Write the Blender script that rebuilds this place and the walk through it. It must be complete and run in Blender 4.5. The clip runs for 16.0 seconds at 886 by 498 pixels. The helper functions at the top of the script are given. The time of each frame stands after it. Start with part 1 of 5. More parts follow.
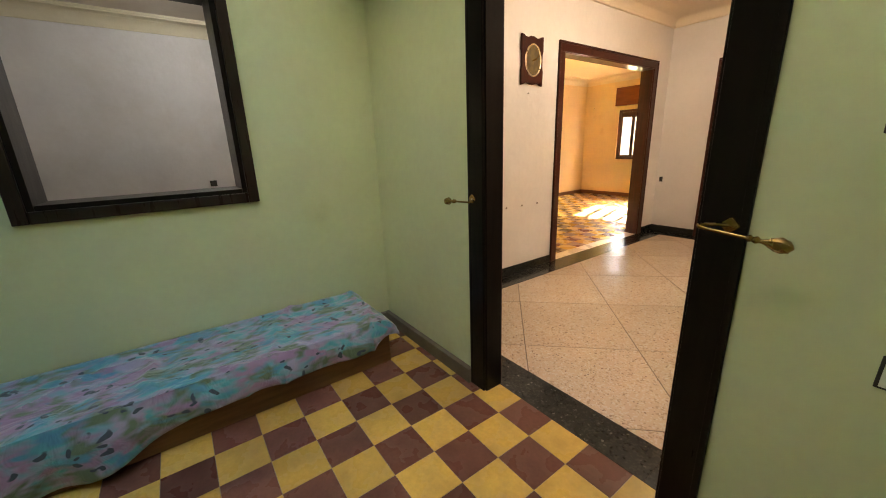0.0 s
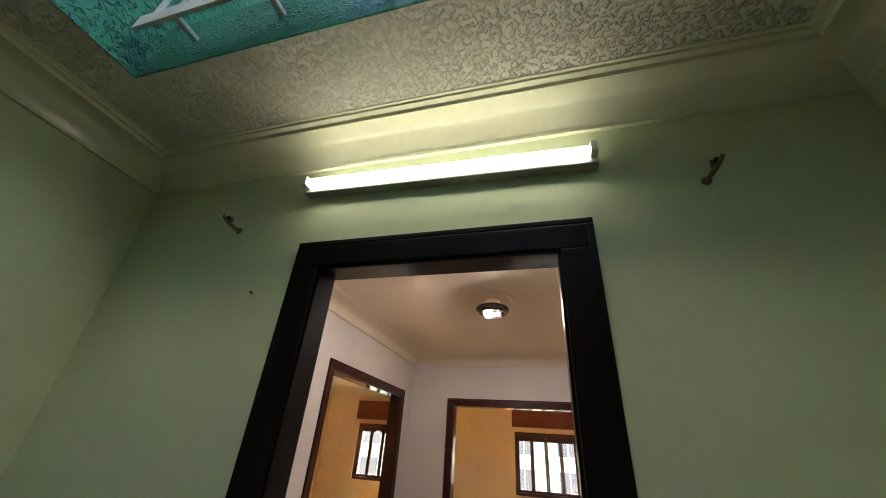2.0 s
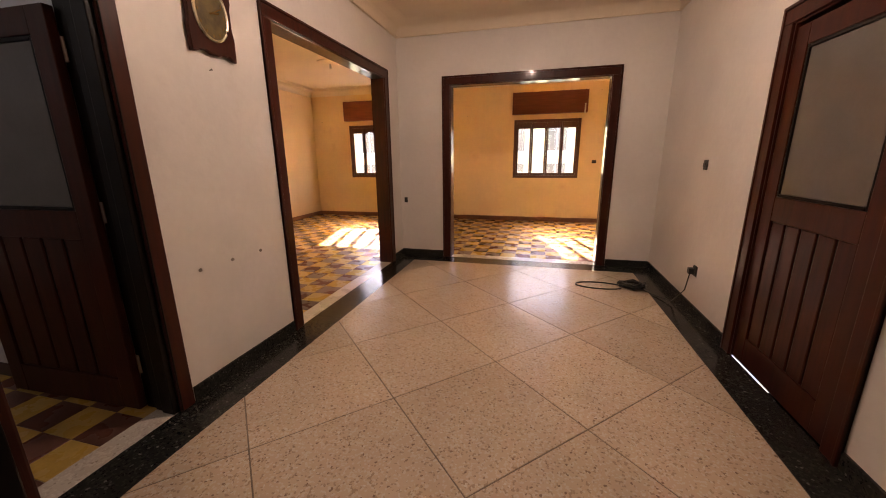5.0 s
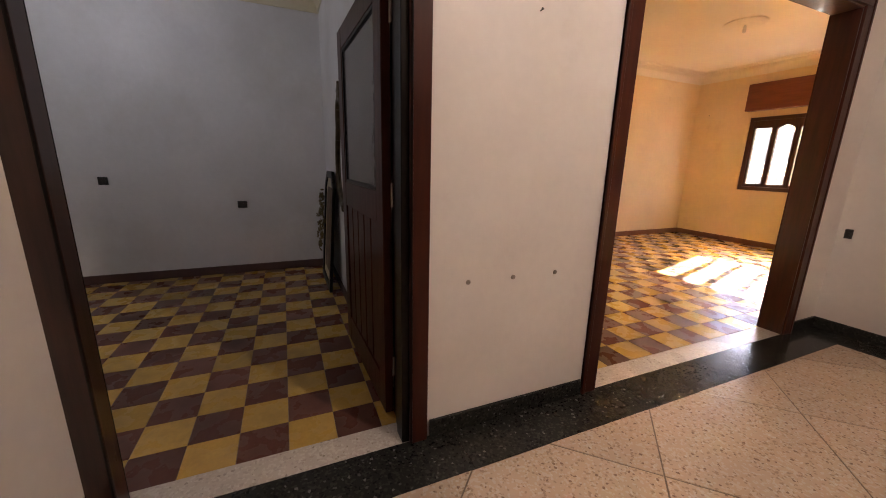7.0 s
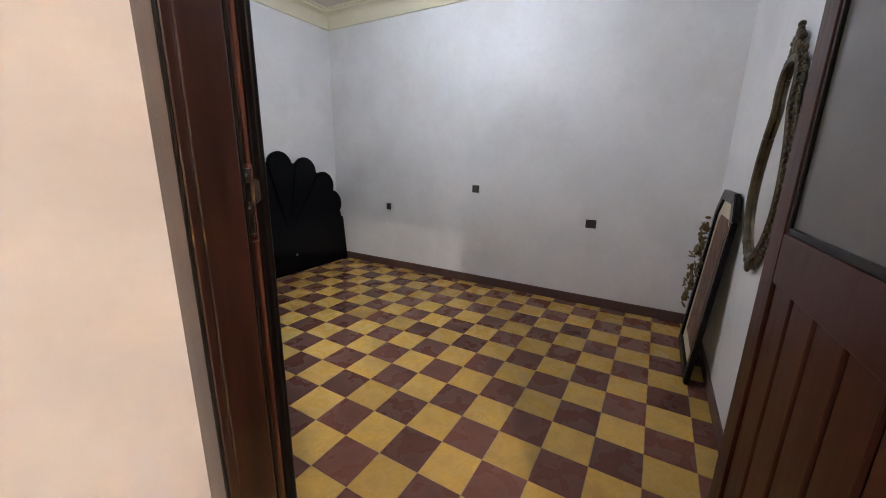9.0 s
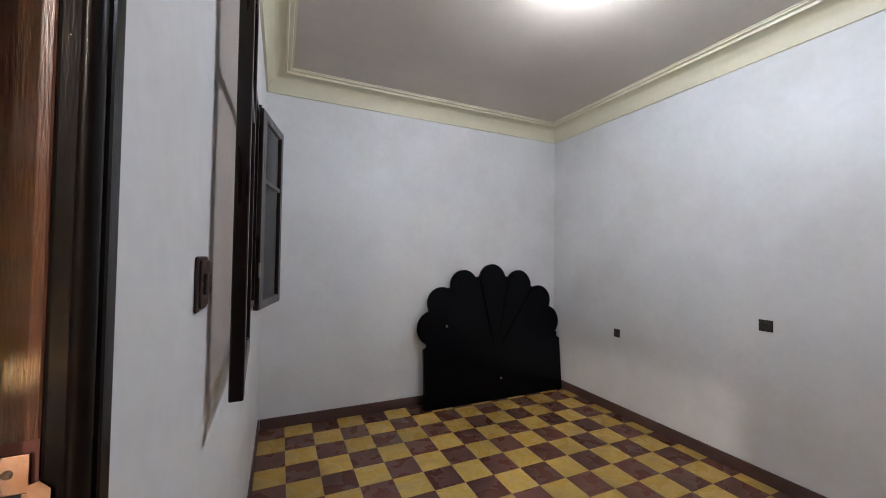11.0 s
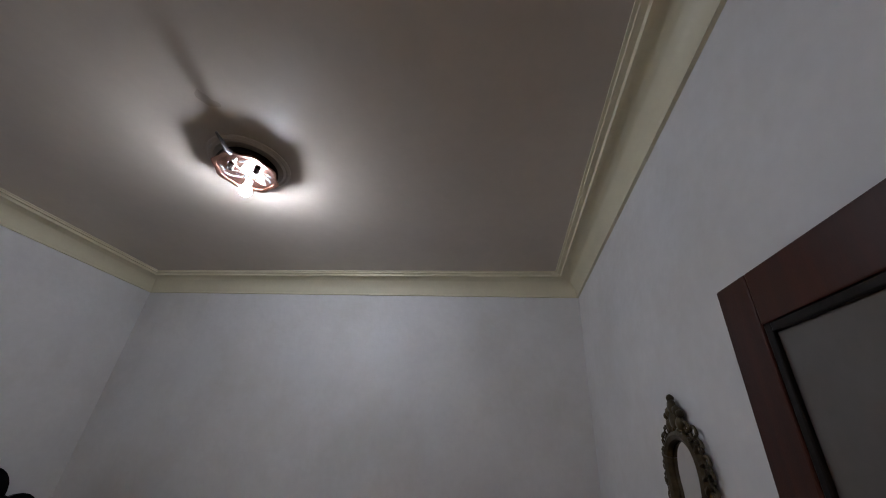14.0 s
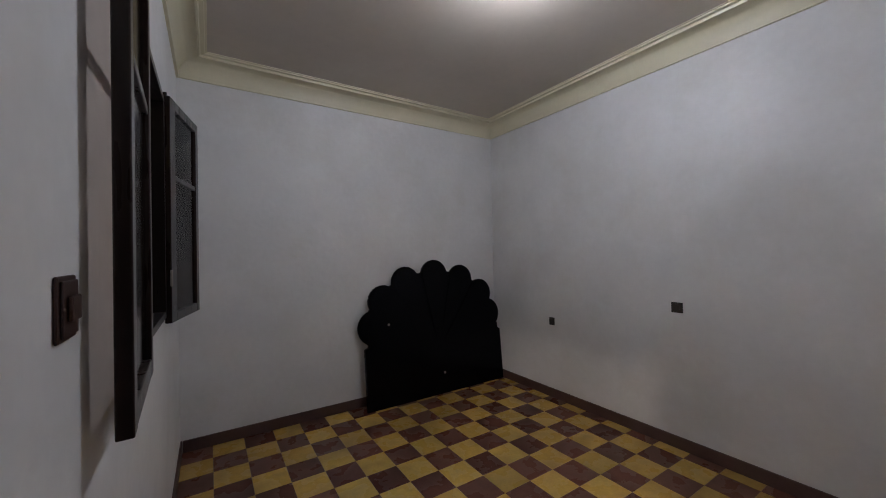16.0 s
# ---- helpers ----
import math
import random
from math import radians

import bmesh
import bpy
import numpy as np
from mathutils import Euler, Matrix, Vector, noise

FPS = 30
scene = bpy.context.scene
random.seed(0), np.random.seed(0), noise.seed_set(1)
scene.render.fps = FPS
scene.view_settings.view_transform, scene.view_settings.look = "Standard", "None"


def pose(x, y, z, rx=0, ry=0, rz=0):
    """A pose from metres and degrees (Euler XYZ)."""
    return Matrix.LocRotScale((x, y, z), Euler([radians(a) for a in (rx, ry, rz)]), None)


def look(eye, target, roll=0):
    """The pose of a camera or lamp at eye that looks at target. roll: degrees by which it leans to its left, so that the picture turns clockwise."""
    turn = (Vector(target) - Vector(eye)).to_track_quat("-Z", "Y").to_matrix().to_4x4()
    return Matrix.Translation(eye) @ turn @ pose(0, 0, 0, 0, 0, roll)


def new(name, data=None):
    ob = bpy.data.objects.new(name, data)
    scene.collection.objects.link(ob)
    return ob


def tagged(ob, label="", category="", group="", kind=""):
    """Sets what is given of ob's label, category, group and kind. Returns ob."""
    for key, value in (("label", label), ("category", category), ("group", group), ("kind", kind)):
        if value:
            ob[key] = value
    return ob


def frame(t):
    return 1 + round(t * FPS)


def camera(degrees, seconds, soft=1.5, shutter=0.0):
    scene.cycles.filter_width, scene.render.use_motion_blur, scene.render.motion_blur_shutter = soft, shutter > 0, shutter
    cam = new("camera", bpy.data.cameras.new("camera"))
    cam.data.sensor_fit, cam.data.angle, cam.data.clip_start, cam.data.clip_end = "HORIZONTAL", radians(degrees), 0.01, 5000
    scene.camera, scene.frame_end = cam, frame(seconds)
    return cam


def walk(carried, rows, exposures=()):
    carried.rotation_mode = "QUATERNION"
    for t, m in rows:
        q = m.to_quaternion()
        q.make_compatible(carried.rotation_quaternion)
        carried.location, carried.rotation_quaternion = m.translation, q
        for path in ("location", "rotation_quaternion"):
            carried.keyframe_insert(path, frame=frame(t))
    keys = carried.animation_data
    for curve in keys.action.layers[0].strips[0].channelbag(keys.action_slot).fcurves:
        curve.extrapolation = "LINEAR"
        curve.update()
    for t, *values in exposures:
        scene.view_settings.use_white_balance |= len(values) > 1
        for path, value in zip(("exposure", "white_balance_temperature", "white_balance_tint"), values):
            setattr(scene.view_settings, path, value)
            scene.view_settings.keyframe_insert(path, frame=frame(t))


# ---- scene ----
SKY, SUN = 0.15, 4.2
TUBE_W, BULB_W, HALL_W = 1.65, 32.0, 80.0
EXPOSURES = ((0, 4.68, 8300, 17), (0.8, 4.2, 7900, 18), (1.7, 3.7, 7100, 21), (2.0, 3.6, 6350, 19), (2.5, 3.4, 7350, 26), (2.75, 3.55, 6200, 35), (3.0, 3.75, 5250, 46), (3.5, 4.0, 6350, 51), (3.8, 4.05, 7000, 42), (4.2, 4.0, 7750, 34), (6.3, 3.6, 7850, 30), (7.0, 4.15, 6900, 26), (7.5, 4.3, 7000, 27), (8.2, 5.1, 6400, 20), (10.3, 5.9, 6300, 17), (11.1, 5.62, 6400, 17), (11.5, 5.15, 6400, 18), (12.0, 4.7, 6500, 19), (14.0, 4.4, 6500, 20), (15.0, 4.55, 6550, 20), (15.5, 4.45, 6550, 20), (16, 4.7, 6550, 20))
cam = camera(101.2, 16.0, soft=1.0)
PATH = [
    (0, (2.324, -1.317, 1.31), (0.758, -0.195, 0.774), -2.1),
    (0.5, (2.13, -1.192, 1.344), (0.919, 0.35, 0.949), -0.2),
    (1, (1.985, -1.133, 1.427), (1.013, 0.614, 1.452), 2.2),
    (1.5, (1.889, -1.162, 1.503), (1.236, 0.671, 1.965), 2.4),
    (2, (1.874, -1.227, 1.563), (1.352, 0.443, 2.531), 4.2),
    (2.5, (1.871, -1.264, 1.593), (1.354, 0.255, 2.786), 6.8),
    (3, (1.834, -1.241, 1.565), (1.332, 0.45, 2.508), 4.6),
    (3.5, (1.778, -1.162, 1.493), (1.311, 0.73, 1.945), 3.2),
    (4, (1.685, -0.886, 1.378), (1.245, 1.059, 1.224), 0.5),
    (4.2, (1.643, -0.745, 1.357), (1.218, 1.166, 0.948), -0.8),
    (6.3, (1.408, 0.399, 1.199), (0.23, 1.94, 0.714), 2.4),
    (6.5, (1.321, 0.466, 1.188), (-0.072, 1.83, 0.742), 2.4),
    (7, (1.087, 0.612, 1.196), (-0.699, 1.388, 0.739), 1.3),
    (7.5, (0.831, 0.699, 1.184), (-1.117, 0.798, 0.739), -0.1),
    (8, (0.573, 0.737, 1.244), (-1.351, 0.395, 0.821), 0.8),
    (8.2, (0.496, 0.73, 1.245), (-1.404, 0.263, 0.83), 1.0),
    (10.3, (-0.476, 0.419, 1.286), (-1.427, -1.291, 0.872), -1.3),
    (10.5, (-0.483, 0.386, 1.297), (-1.325, -1.401, 0.982), -0.9),
    (11, (-0.484, 0.339, 1.364), (-1.3, -1.487, 1.411), 0.9),
    (11.5, (-0.46, 0.334, 1.502), (-1.321, -1.371, 2.094), 1.9),
    (12, (-0.445, 0.364, 1.563), (-1.396, -1.146, 2.465), 4.2),
    (12.5, (-0.453, 0.392, 1.617), (-1.522, -0.896, 2.713), 7.3),
    (13, (-0.438, 0.425, 1.604), (-1.705, -0.519, 2.83), 10.5),
    (13.5, (-0.475, 0.471, 1.515), (-1.92, -0.094, 2.778), 8.6),
    (14, (-0.45, 0.453, 1.565), (-2.182, 0.139, 2.515), 4.5),
    (14.5, (-0.446, 0.417, 1.516), (-2.299, -0.024, 2.126), 3.0),
    (15, (-0.473, 0.387, 1.487), (-2.189, -0.582, 1.83), 1.1),
    (15.5, (-0.516, 0.359, 1.422), (-1.989, -0.989, 1.527), 0.8),
    (16, (-0.536, 0.33, 1.385), (-1.619, -1.351, 1.4), -1.0),
]
walk(cam, [(t, look(eye, target, roll)) for t, eye, target, roll in PATH], EXPOSURES)

# ---------------------------------------------------------------- light
world = bpy.data.worlds.new("world")
scene.world = world
world.use_nodes = True
SUN_FROM = Vector((-0.28, 1.0, 0.61)).normalized()
wn = world.node_tree.nodes
sky = wn.new("ShaderNodeTexSky")
sky.sky_type = "NISHITA"
sky.sun_disc = False
sky.dust_density = 0.3
sky.sun_elevation = math.asin(SUN_FROM.z)
sky.sun_rotation = math.atan2(SUN_FROM.x, SUN_FROM.y)
world.node_tree.links.new(sky.outputs[0], wn["Background"].inputs[0])
wn["Background"].inputs[1].default_value = SKY
sun = new("sun", bpy.data.lights.new("sun", "SUN"))
sun.data.energy = SUN
sun.data.angle = radians(0.5)
sun.data.color = (1.0, 0.93, 0.82)
sun.matrix_world = look((0, 20, 12), Vector((0, 20, 12)) - SUN_FROM)

# ---------------------------------------------------------------- materials


def mat(name, colour, rough=0.5, metal=0.0, vary=0.12, scale=6.0, fine=60.0, bump=0.15, spec=0.5, tint=None, coat=0.0, coat_rough=0.08,
        objects=0.0, stretch=(1, 1, 1), bump_scale=None, stain=None, stain_at=(0.55, 0.75), stain_scale=1.6, depth=0.004):
    """A surface of one colour with variation at two scales, stains and fine relief."""
    m = bpy.data.materials.new(name)
    m.use_nodes = True
    n, l = m.node_tree.nodes, m.node_tree.links
    b = n["Principled BSDF"]
    b.inputs["Roughness"].default_value = rough
    b.inputs["Metallic"].default_value = metal
    b.inputs["Specular IOR Level"].default_value = spec
    b.inputs["Coat Weight"].default_value = coat
    b.inputs["Coat Roughness"].default_value = coat_rough
    mp = n.new("ShaderNodeMapping")
    mp.inputs["Scale"].default_value = stretch
    geo = n.new("ShaderNodeNewGeometry")
    l.new(geo.outputs["Position"], mp.inputs["Vector"])
    big = n.new("ShaderNodeTexNoise")
    big.inputs["Scale"].default_value = scale
    big.inputs["Detail"].default_value = 4
    small = n.new("ShaderNodeTexNoise")
    small.inputs["Scale"].default_value = fine
    small.inputs["Detail"].default_value = 3
    for t in (big, small):
        l.new(mp.outputs[0], t.inputs["Vector"])
    c = Vector(colour)
    other = Vector(tint) if tint else c * (1 - 2.2 * vary)
    ramp = n.new("ShaderNodeMix")
    ramp.data_type = "RGBA"
    ramp.inputs["A"].default_value = (*c, 1)
    ramp.inputs["B"].default_value = (*other, 1)
    mr = n.new("ShaderNodeMapRange")
    mr.inputs["From Min"].default_value = 0.35
    mr.inputs["From Max"].default_value = 0.75
    l.new(big.outputs["Fac"], mr.inputs["Value"])
    l.new(mr.outputs[0], ramp.inputs["Factor"])
    last = ramp.outputs["Result"]
    hsv = n.new("ShaderNodeHueSaturation")
    mv = n.new("ShaderNodeMapRange")
    mv.inputs["To Min"].default_value = 1 - vary
    mv.inputs["To Max"].default_value = 1 + vary
    l.new(small.outputs["Fac"], mv.inputs["Value"])
    val = mv.outputs[0]
    if objects:
        info = n.new("ShaderNodeObjectInfo")
        mo = n.new("ShaderNodeMapRange")
        mo.inputs["To Min"].default_value = 1 - objects
        mo.inputs["To Max"].default_value = 1 + objects
        l.new(info.outputs["Random"], mo.inputs["Value"])
        mul = n.new("ShaderNodeMath")
        mul.operation = "MULTIPLY"
        l.new(val, mul.inputs[0])
        l.new(mo.outputs[0], mul.inputs[1])
        val = mul.outputs[0]
    l.new(val, hsv.inputs["Value"])
    l.new(last, hsv.inputs["Color"])
    last = hsv.outputs[0]
    if stain:
        sn = n.new("ShaderNodeTexNoise")
        sn.inputs["Scale"].default_value = stain_scale
        sn.inputs["Detail"].default_value = 6
        sn.inputs["Roughness"].default_value = 0.65
        l.new(geo.outputs["Position"], sn.inputs["Vector"])
        sm = n.new("ShaderNodeMapRange")
        sm.inputs["From Min"].default_value, sm.inputs["From Max"].default_value = stain_at
        sm.inputs["To Max"].default_value = 0.7
        l.new(sn.outputs["Fac"], sm.inputs["Value"])
        mx = n.new("ShaderNodeMix")
        mx.data_type = "RGBA"
        mx.inputs["B"].default_value = (*stain, 1)
        l.new(last, mx.inputs["A"])
        l.new(sm.outputs[0], mx.inputs["Factor"])
        last = mx.outputs["Result"]
    l.new(last, b.inputs["Base Color"])
    mr2 = n.new("ShaderNodeMapRange")
    mr2.inputs["To Min"].default_value = max(0.02, rough * 0.8)
    mr2.inputs["To Max"].default_value = min(1, rough * 1.25)
    l.new(big.outputs["Fac"], mr2.inputs["Value"])
    l.new(mr2.outputs[0], b.inputs["Roughness"])
    if bump:
        bm_ = n.new("ShaderNodeBump")
        bm_.inputs["Strength"].default_value = bump
        bm_.inputs["Distance"].default_value = depth
        src = small
        if bump_scale:
            src = n.new("ShaderNodeTexNoise")
            src.inputs["Scale"].default_value = bump_scale
            src.inputs["Detail"].default_value = 2
            l.new(geo.outputs["Position"], src.inputs["Vector"])
        l.new(src.outputs["Fac"], bm_.inputs["Height"])
        l.new(bm_.outputs[0], b.inputs["Normal"])
    return m


def glow(name, colour, strength):
    m = bpy.data.materials.new(name)
    m.use_nodes = True
    b = m.node_tree.nodes["Principled BSDF"]
    b.inputs["Base Color"].default_value = (0.9, 0.9, 0.9, 1)
    b.inputs["Emission Color"].default_value = (*colour, 1)
    b.inputs["Emission Strength"].default_value = strength
    return m


def glass_mat(name, rough=0.0, colour=(1, 1, 1)):
    m = bpy.data.materials.new(name)
    m.use_nodes = True
    b = m.node_tree.nodes["Principled BSDF"]
    b.inputs["Base Color"].default_value = (*colour, 1)
    b.inputs["Transmission Weight"].default_value = 1.0
    b.inputs["Roughness"].default_value = rough
    b.inputs["IOR"].default_value = 1.45
    return m


def thin_glass(name, colour):
    """A thin tinted pane: light passes straight through, with a faint gloss."""
    m = bpy.data.materials.new(name)
    m.use_nodes = True
    n, l = m.node_tree.nodes, m.node_tree.links
    tr = n.new("ShaderNodeBsdfTransparent")
    tr.inputs[0].default_value = (*colour, 1)
    gl = n.new("ShaderNodeBsdfGlossy")
    gl.inputs["Roughness"].default_value = 0.08
    mx = n.new("ShaderNodeMixShader")
    fr = n.new("ShaderNodeFresnel")
    fr.inputs["IOR"].default_value = 1.25
    l.new(fr.outputs[0], mx.inputs[0])
    l.new(tr.outputs[0], mx.inputs[1])
    l.new(gl.outputs[0], mx.inputs[2])
    l.new(mx.outputs[0], n["Material Output"].inputs["Surface"])
    return m


def texture_plaster(name, colour, tint, rough=0.5, spec=0.3, scale=70, height=0.014):
    """Plaster with a worm-like relief."""
    m = mat(name, colour, rough, vary=0.10, spec=spec, scale=2.0, fine=30, bump=0, tint=tint)
    n, l = m.node_tree.nodes, m.node_tree.links
    geo = n.new("ShaderNodeNewGeometry")
    vo = n.new("ShaderNodeTexNoise")
    vo.inputs["Scale"].default_value = scale
    vo.inputs["Detail"].default_value = 0.8
    vo.inputs["Distortion"].default_value = 0.7
    l.new(geo.outputs["Position"], vo.inputs["Vector"])
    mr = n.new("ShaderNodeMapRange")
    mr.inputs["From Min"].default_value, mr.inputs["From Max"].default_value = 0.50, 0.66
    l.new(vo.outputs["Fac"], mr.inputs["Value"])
    b = n.new("ShaderNodeBump")
    b.inputs["Strength"].default_value = 1.0
    b.inputs["Distance"].default_value = height
    l.new(mr.outputs[0], b.inputs["Height"])
    l.new(b.outputs[0], n["Principled BSDF"].inputs["Normal"])
    # Shading of the relief put into the colour: raised worms slightly darker.
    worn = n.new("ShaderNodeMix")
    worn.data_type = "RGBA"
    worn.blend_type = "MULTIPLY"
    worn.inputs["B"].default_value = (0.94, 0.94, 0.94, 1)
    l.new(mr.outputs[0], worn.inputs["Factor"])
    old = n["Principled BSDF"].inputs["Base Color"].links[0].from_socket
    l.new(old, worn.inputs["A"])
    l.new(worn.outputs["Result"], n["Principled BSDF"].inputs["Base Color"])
    return m


def terrazzo(name, base, chips, rough):
    """Ground stone chips in cement."""
    m = bpy.data.materials.new(name)
    m.use_nodes = True
    n, l = m.node_tree.nodes, m.node_tree.links
    b = n["Principled BSDF"]
    b.inputs["Specular IOR Level"].default_value = 0.28
    geo = n.new("ShaderNodeNewGeometry")
    vo = n.new("ShaderNodeTexVoronoi")
    vo.inputs["Scale"].default_value = 110
    l.new(geo.outputs["Position"], vo.inputs["Vector"])
    ra = n.new("ShaderNodeValToRGB")
    el = ra.color_ramp.elements
    ra.color_ramp.interpolation = "CONSTANT"
    el[0].color = (*chips[0], 1)
    el[1].position, el[1].color = 0.1, (*base, 1)
    for p, c in zip((0.62, 0.78, 0.92), chips[1:]):
        e = el.new(p)
        e.color = (*c, 1)
    l.new(vo.outputs["Color"], ra.inputs[0])
    no = n.new("ShaderNodeTexNoise")
    no.inputs["Scale"].default_value = 2.2
    no.inputs["Detail"].default_value = 5
    l.new(geo.outputs["Position"], no.inputs["Vector"])
    info = n.new("ShaderNodeObjectInfo")
    ad = n.new("ShaderNodeMath")
    ad.operation = "MULTIPLY_ADD"
    ad.inputs[1].default_value, ad.inputs[2].default_value = 0.16, 0.78
    l.new(info.outputs["Random"], ad.inputs[0])
    mr = n.new("ShaderNodeMath")
    mr.operation = "MULTIPLY_ADD"
    mr.inputs[1].default_value = 0.3
    l.new(no.outputs["Fac"], mr.inputs[0])
    l.new(ad.outputs[0], mr.inputs[2])
    hs = n.new("ShaderNodeHueSaturation")
    l.new(ra.outputs[0], hs.inputs["Color"])
    l.new(mr.outputs[0], hs.inputs["Value"])
    l.new(hs.outputs[0], b.inputs["Base Color"])
    rr = n.new("ShaderNodeMapRange")
    rr.inputs["To Min"].default_value, rr.inputs["To Max"].default_value = rough * 0.7, rough * 1.5
    l.new(no.outputs["Fac"], rr.inputs["Value"])
    l.new(rr.outputs[0], b.inputs["Roughness"])
    return m


def printed_cloth(name):
    """Thin printed cotton: blue-green and lilac blotches with dark flecks."""
    m = bpy.data.materials.new(name)
    m.use_nodes = True
    n, l = m.node_tree.nodes, m.node_tree.links
    b = n["Principled BSDF"]
    b.inputs["Roughness"].default_value = 0.75
    b.inputs["Sheen Weight"].default_value = 0.3
    geo = n.new("ShaderNodeNewGeometry")
    mp = n.new("ShaderNodeMapping")
    mp.inputs["Scale"].default_value = (1.3, 0.7, 1.3)
    l.new(geo.outputs["Position"], mp.inputs["Vector"])
    no = n.new("ShaderNodeTexNoise")
    no.inputs["Scale"].default_value = 9
    no.inputs["Detail"].default_value = 2
    no.inputs["Roughness"].default_value = 0.6
    no.inputs["Distortion"].default_value = 0.25
    l.new(mp.outputs[0], no.inputs["Vector"])
    chan = n.new("ShaderNodeSeparateColor")
    l.new(no.outputs["Color"], chan.inputs[0])
    ground = n.new("ShaderNodeRGB")
    ground.outputs[0].default_value = (0.30, 0.28, 0.40, 1)
    shade = ground.outputs[0]
    for k, colour, lo, hi in ((0, (0.05, 0.33, 0.36), 0.44, 0.58), (1, (0.10, 0.16, 0.09), 0.47, 0.60), (2, (0.30, 0.19, 0.30), 0.50, 0.62), (0, (0.05, 0.24, 0.36), 0.56, 0.68)):
        lim = n.new("ShaderNodeMapRange")
        lim.inputs["From Min"].default_value, lim.inputs["From Max"].default_value = lo, hi
        l.new(chan.outputs[k], lim.inputs["Value"])
        over = n.new("ShaderNodeMix")
        over.data_type = "RGBA"
        over.inputs["B"].default_value = (*colour, 1)
        l.new(shade, over.inputs["A"])
        l.new(lim.outputs[0], over.inputs["Factor"])
        shade = over.outputs["Result"]
    fl = n.new("ShaderNodeTexVoronoi")
    fl.inputs["Scale"].default_value = 19
    wob = n.new("ShaderNodeVectorMath")
    wob.operation = "MULTIPLY_ADD"
    wob.inputs[1].default_value = (0.16, 0.16, 0.16)
    l.new(no.outputs["Color"], wob.inputs[0])
    l.new(geo.outputs["Position"], wob.inputs[2])
    l.new(wob.outputs[0], fl.inputs["Vector"])
    fm = n.new("ShaderNodeMapRange")
    fm.inputs["From Min"].default_value, fm.inputs["From Max"].default_value = 0.34, 0.27
    l.new(fl.outputs["Distance"], fm.inputs["Value"])
    sep = n.new("ShaderNodeSeparateColor")
    l.new(fl.outputs["Color"], sep.inputs[0])
    gt = n.new("ShaderNodeMath")
    gt.operation = "GREATER_THAN"
    gt.inputs[1].default_value = 0.68
    l.new(sep.outputs[0], gt.inputs[0])
    mu = n.new("ShaderNodeMath")
    mu.operation = "MULTIPLY"
    l.new(gt.outputs[0], mu.inputs[0])
    l.new(fm.outputs[0], mu.inputs[1])
    mx = n.new("ShaderNodeMix")
    mx.data_type = "RGBA"
    mx.inputs["B"].default_value = (0.03, 0.05, 0.07, 1)
    l.new(shade, mx.inputs["A"])
    l.new(mu.outputs[0], mx.inputs["Factor"])
    l.new(mx.outputs["Result"], b.inputs["Base Color"])
    crease = n.new("ShaderNodeTexNoise")
    crease.inputs["Scale"].default_value = 7
    crease.inputs["Detail"].default_value = 3
    crease.inputs["Distortion"].default_value = 1.5
    l.new(geo.outputs["Position"], crease.inputs["Vector"])
    bp = n.new("ShaderNodeBump")
    bp.inputs["Strength"].default_value = 0.8
    bp.inputs["Distance"].default_value = 0.035
    l.new(crease.outputs["Fac"], bp.inputs["Height"])
    l.new(bp.outputs[0], b.inputs["Normal"])
    return m


GREEN = mat("green_wall_paint", (0.555, 0.615, 0.375), 0.40, vary=0.05, scale=1.8, fine=25, bump=0.20, bump_scale=16, depth=0.008, stain=(0.42, 0.43, 0.20), stain_at=(0.58, 0.88), stain_scale=2.2)
WHITE = mat("white_wall_paint", (0.74, 0.69, 0.65), 0.48, vary=0.04, scale=1.8, fine=24, bump=0.22, bump_scale=15, depth=0.009, stain=(0.50, 0.42, 0.36), stain_at=(0.66, 0.95), stain_scale=2.5)
BLUEWHITE = mat("cool_white_wall_paint", (0.76, 0.745, 0.74), 0.5, vary=0.045, scale=2.2, fine=26, bump=0.22, bump_scale=14, depth=0.010, stain=(0.56, 0.52, 0.46), stain_at=(0.50, 0.90), stain_scale=1.3)
YELLOW = mat("ochre_wall_paint", (0.90, 0.73, 0.47), 0.6, vary=0.05, scale=1.2, fine=20, bump=0.08, bump_scale=30, stain=(0.55, 0.36, 0.16), stain_at=(0.62, 0.9), stain_scale=1.7)
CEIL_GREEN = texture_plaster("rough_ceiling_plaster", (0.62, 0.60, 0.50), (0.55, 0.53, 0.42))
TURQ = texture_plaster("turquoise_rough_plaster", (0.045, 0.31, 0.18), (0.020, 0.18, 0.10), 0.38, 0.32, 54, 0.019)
CEIL = mat("ceiling_paint", (0.83, 0.71, 0.55), 0.55, vary=0.03, scale=1.0, fine=20, bump=0.05, bump_scale=25)
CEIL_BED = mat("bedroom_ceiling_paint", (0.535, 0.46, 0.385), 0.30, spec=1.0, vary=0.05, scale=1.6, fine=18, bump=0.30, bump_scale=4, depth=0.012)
CEIL_SALON = mat("salon_ceiling_paint", (0.90, 0.83, 0.70), 0.6, vary=0.03, scale=1.0, fine=20, bump=0.05)
CORNICE_GREEN = mat("pale_cornice_gloss_paint", (0.67, 0.66, 0.47), 0.2, vary=0.05, scale=3, fine=30, bump=0.10, bump_scale=14, depth=0.006)
CREAM = mat("cream_plaster_moulding", (0.72, 0.66, 0.48), 0.45, vary=0.04, scale=3, fine=40, bump=0.05)
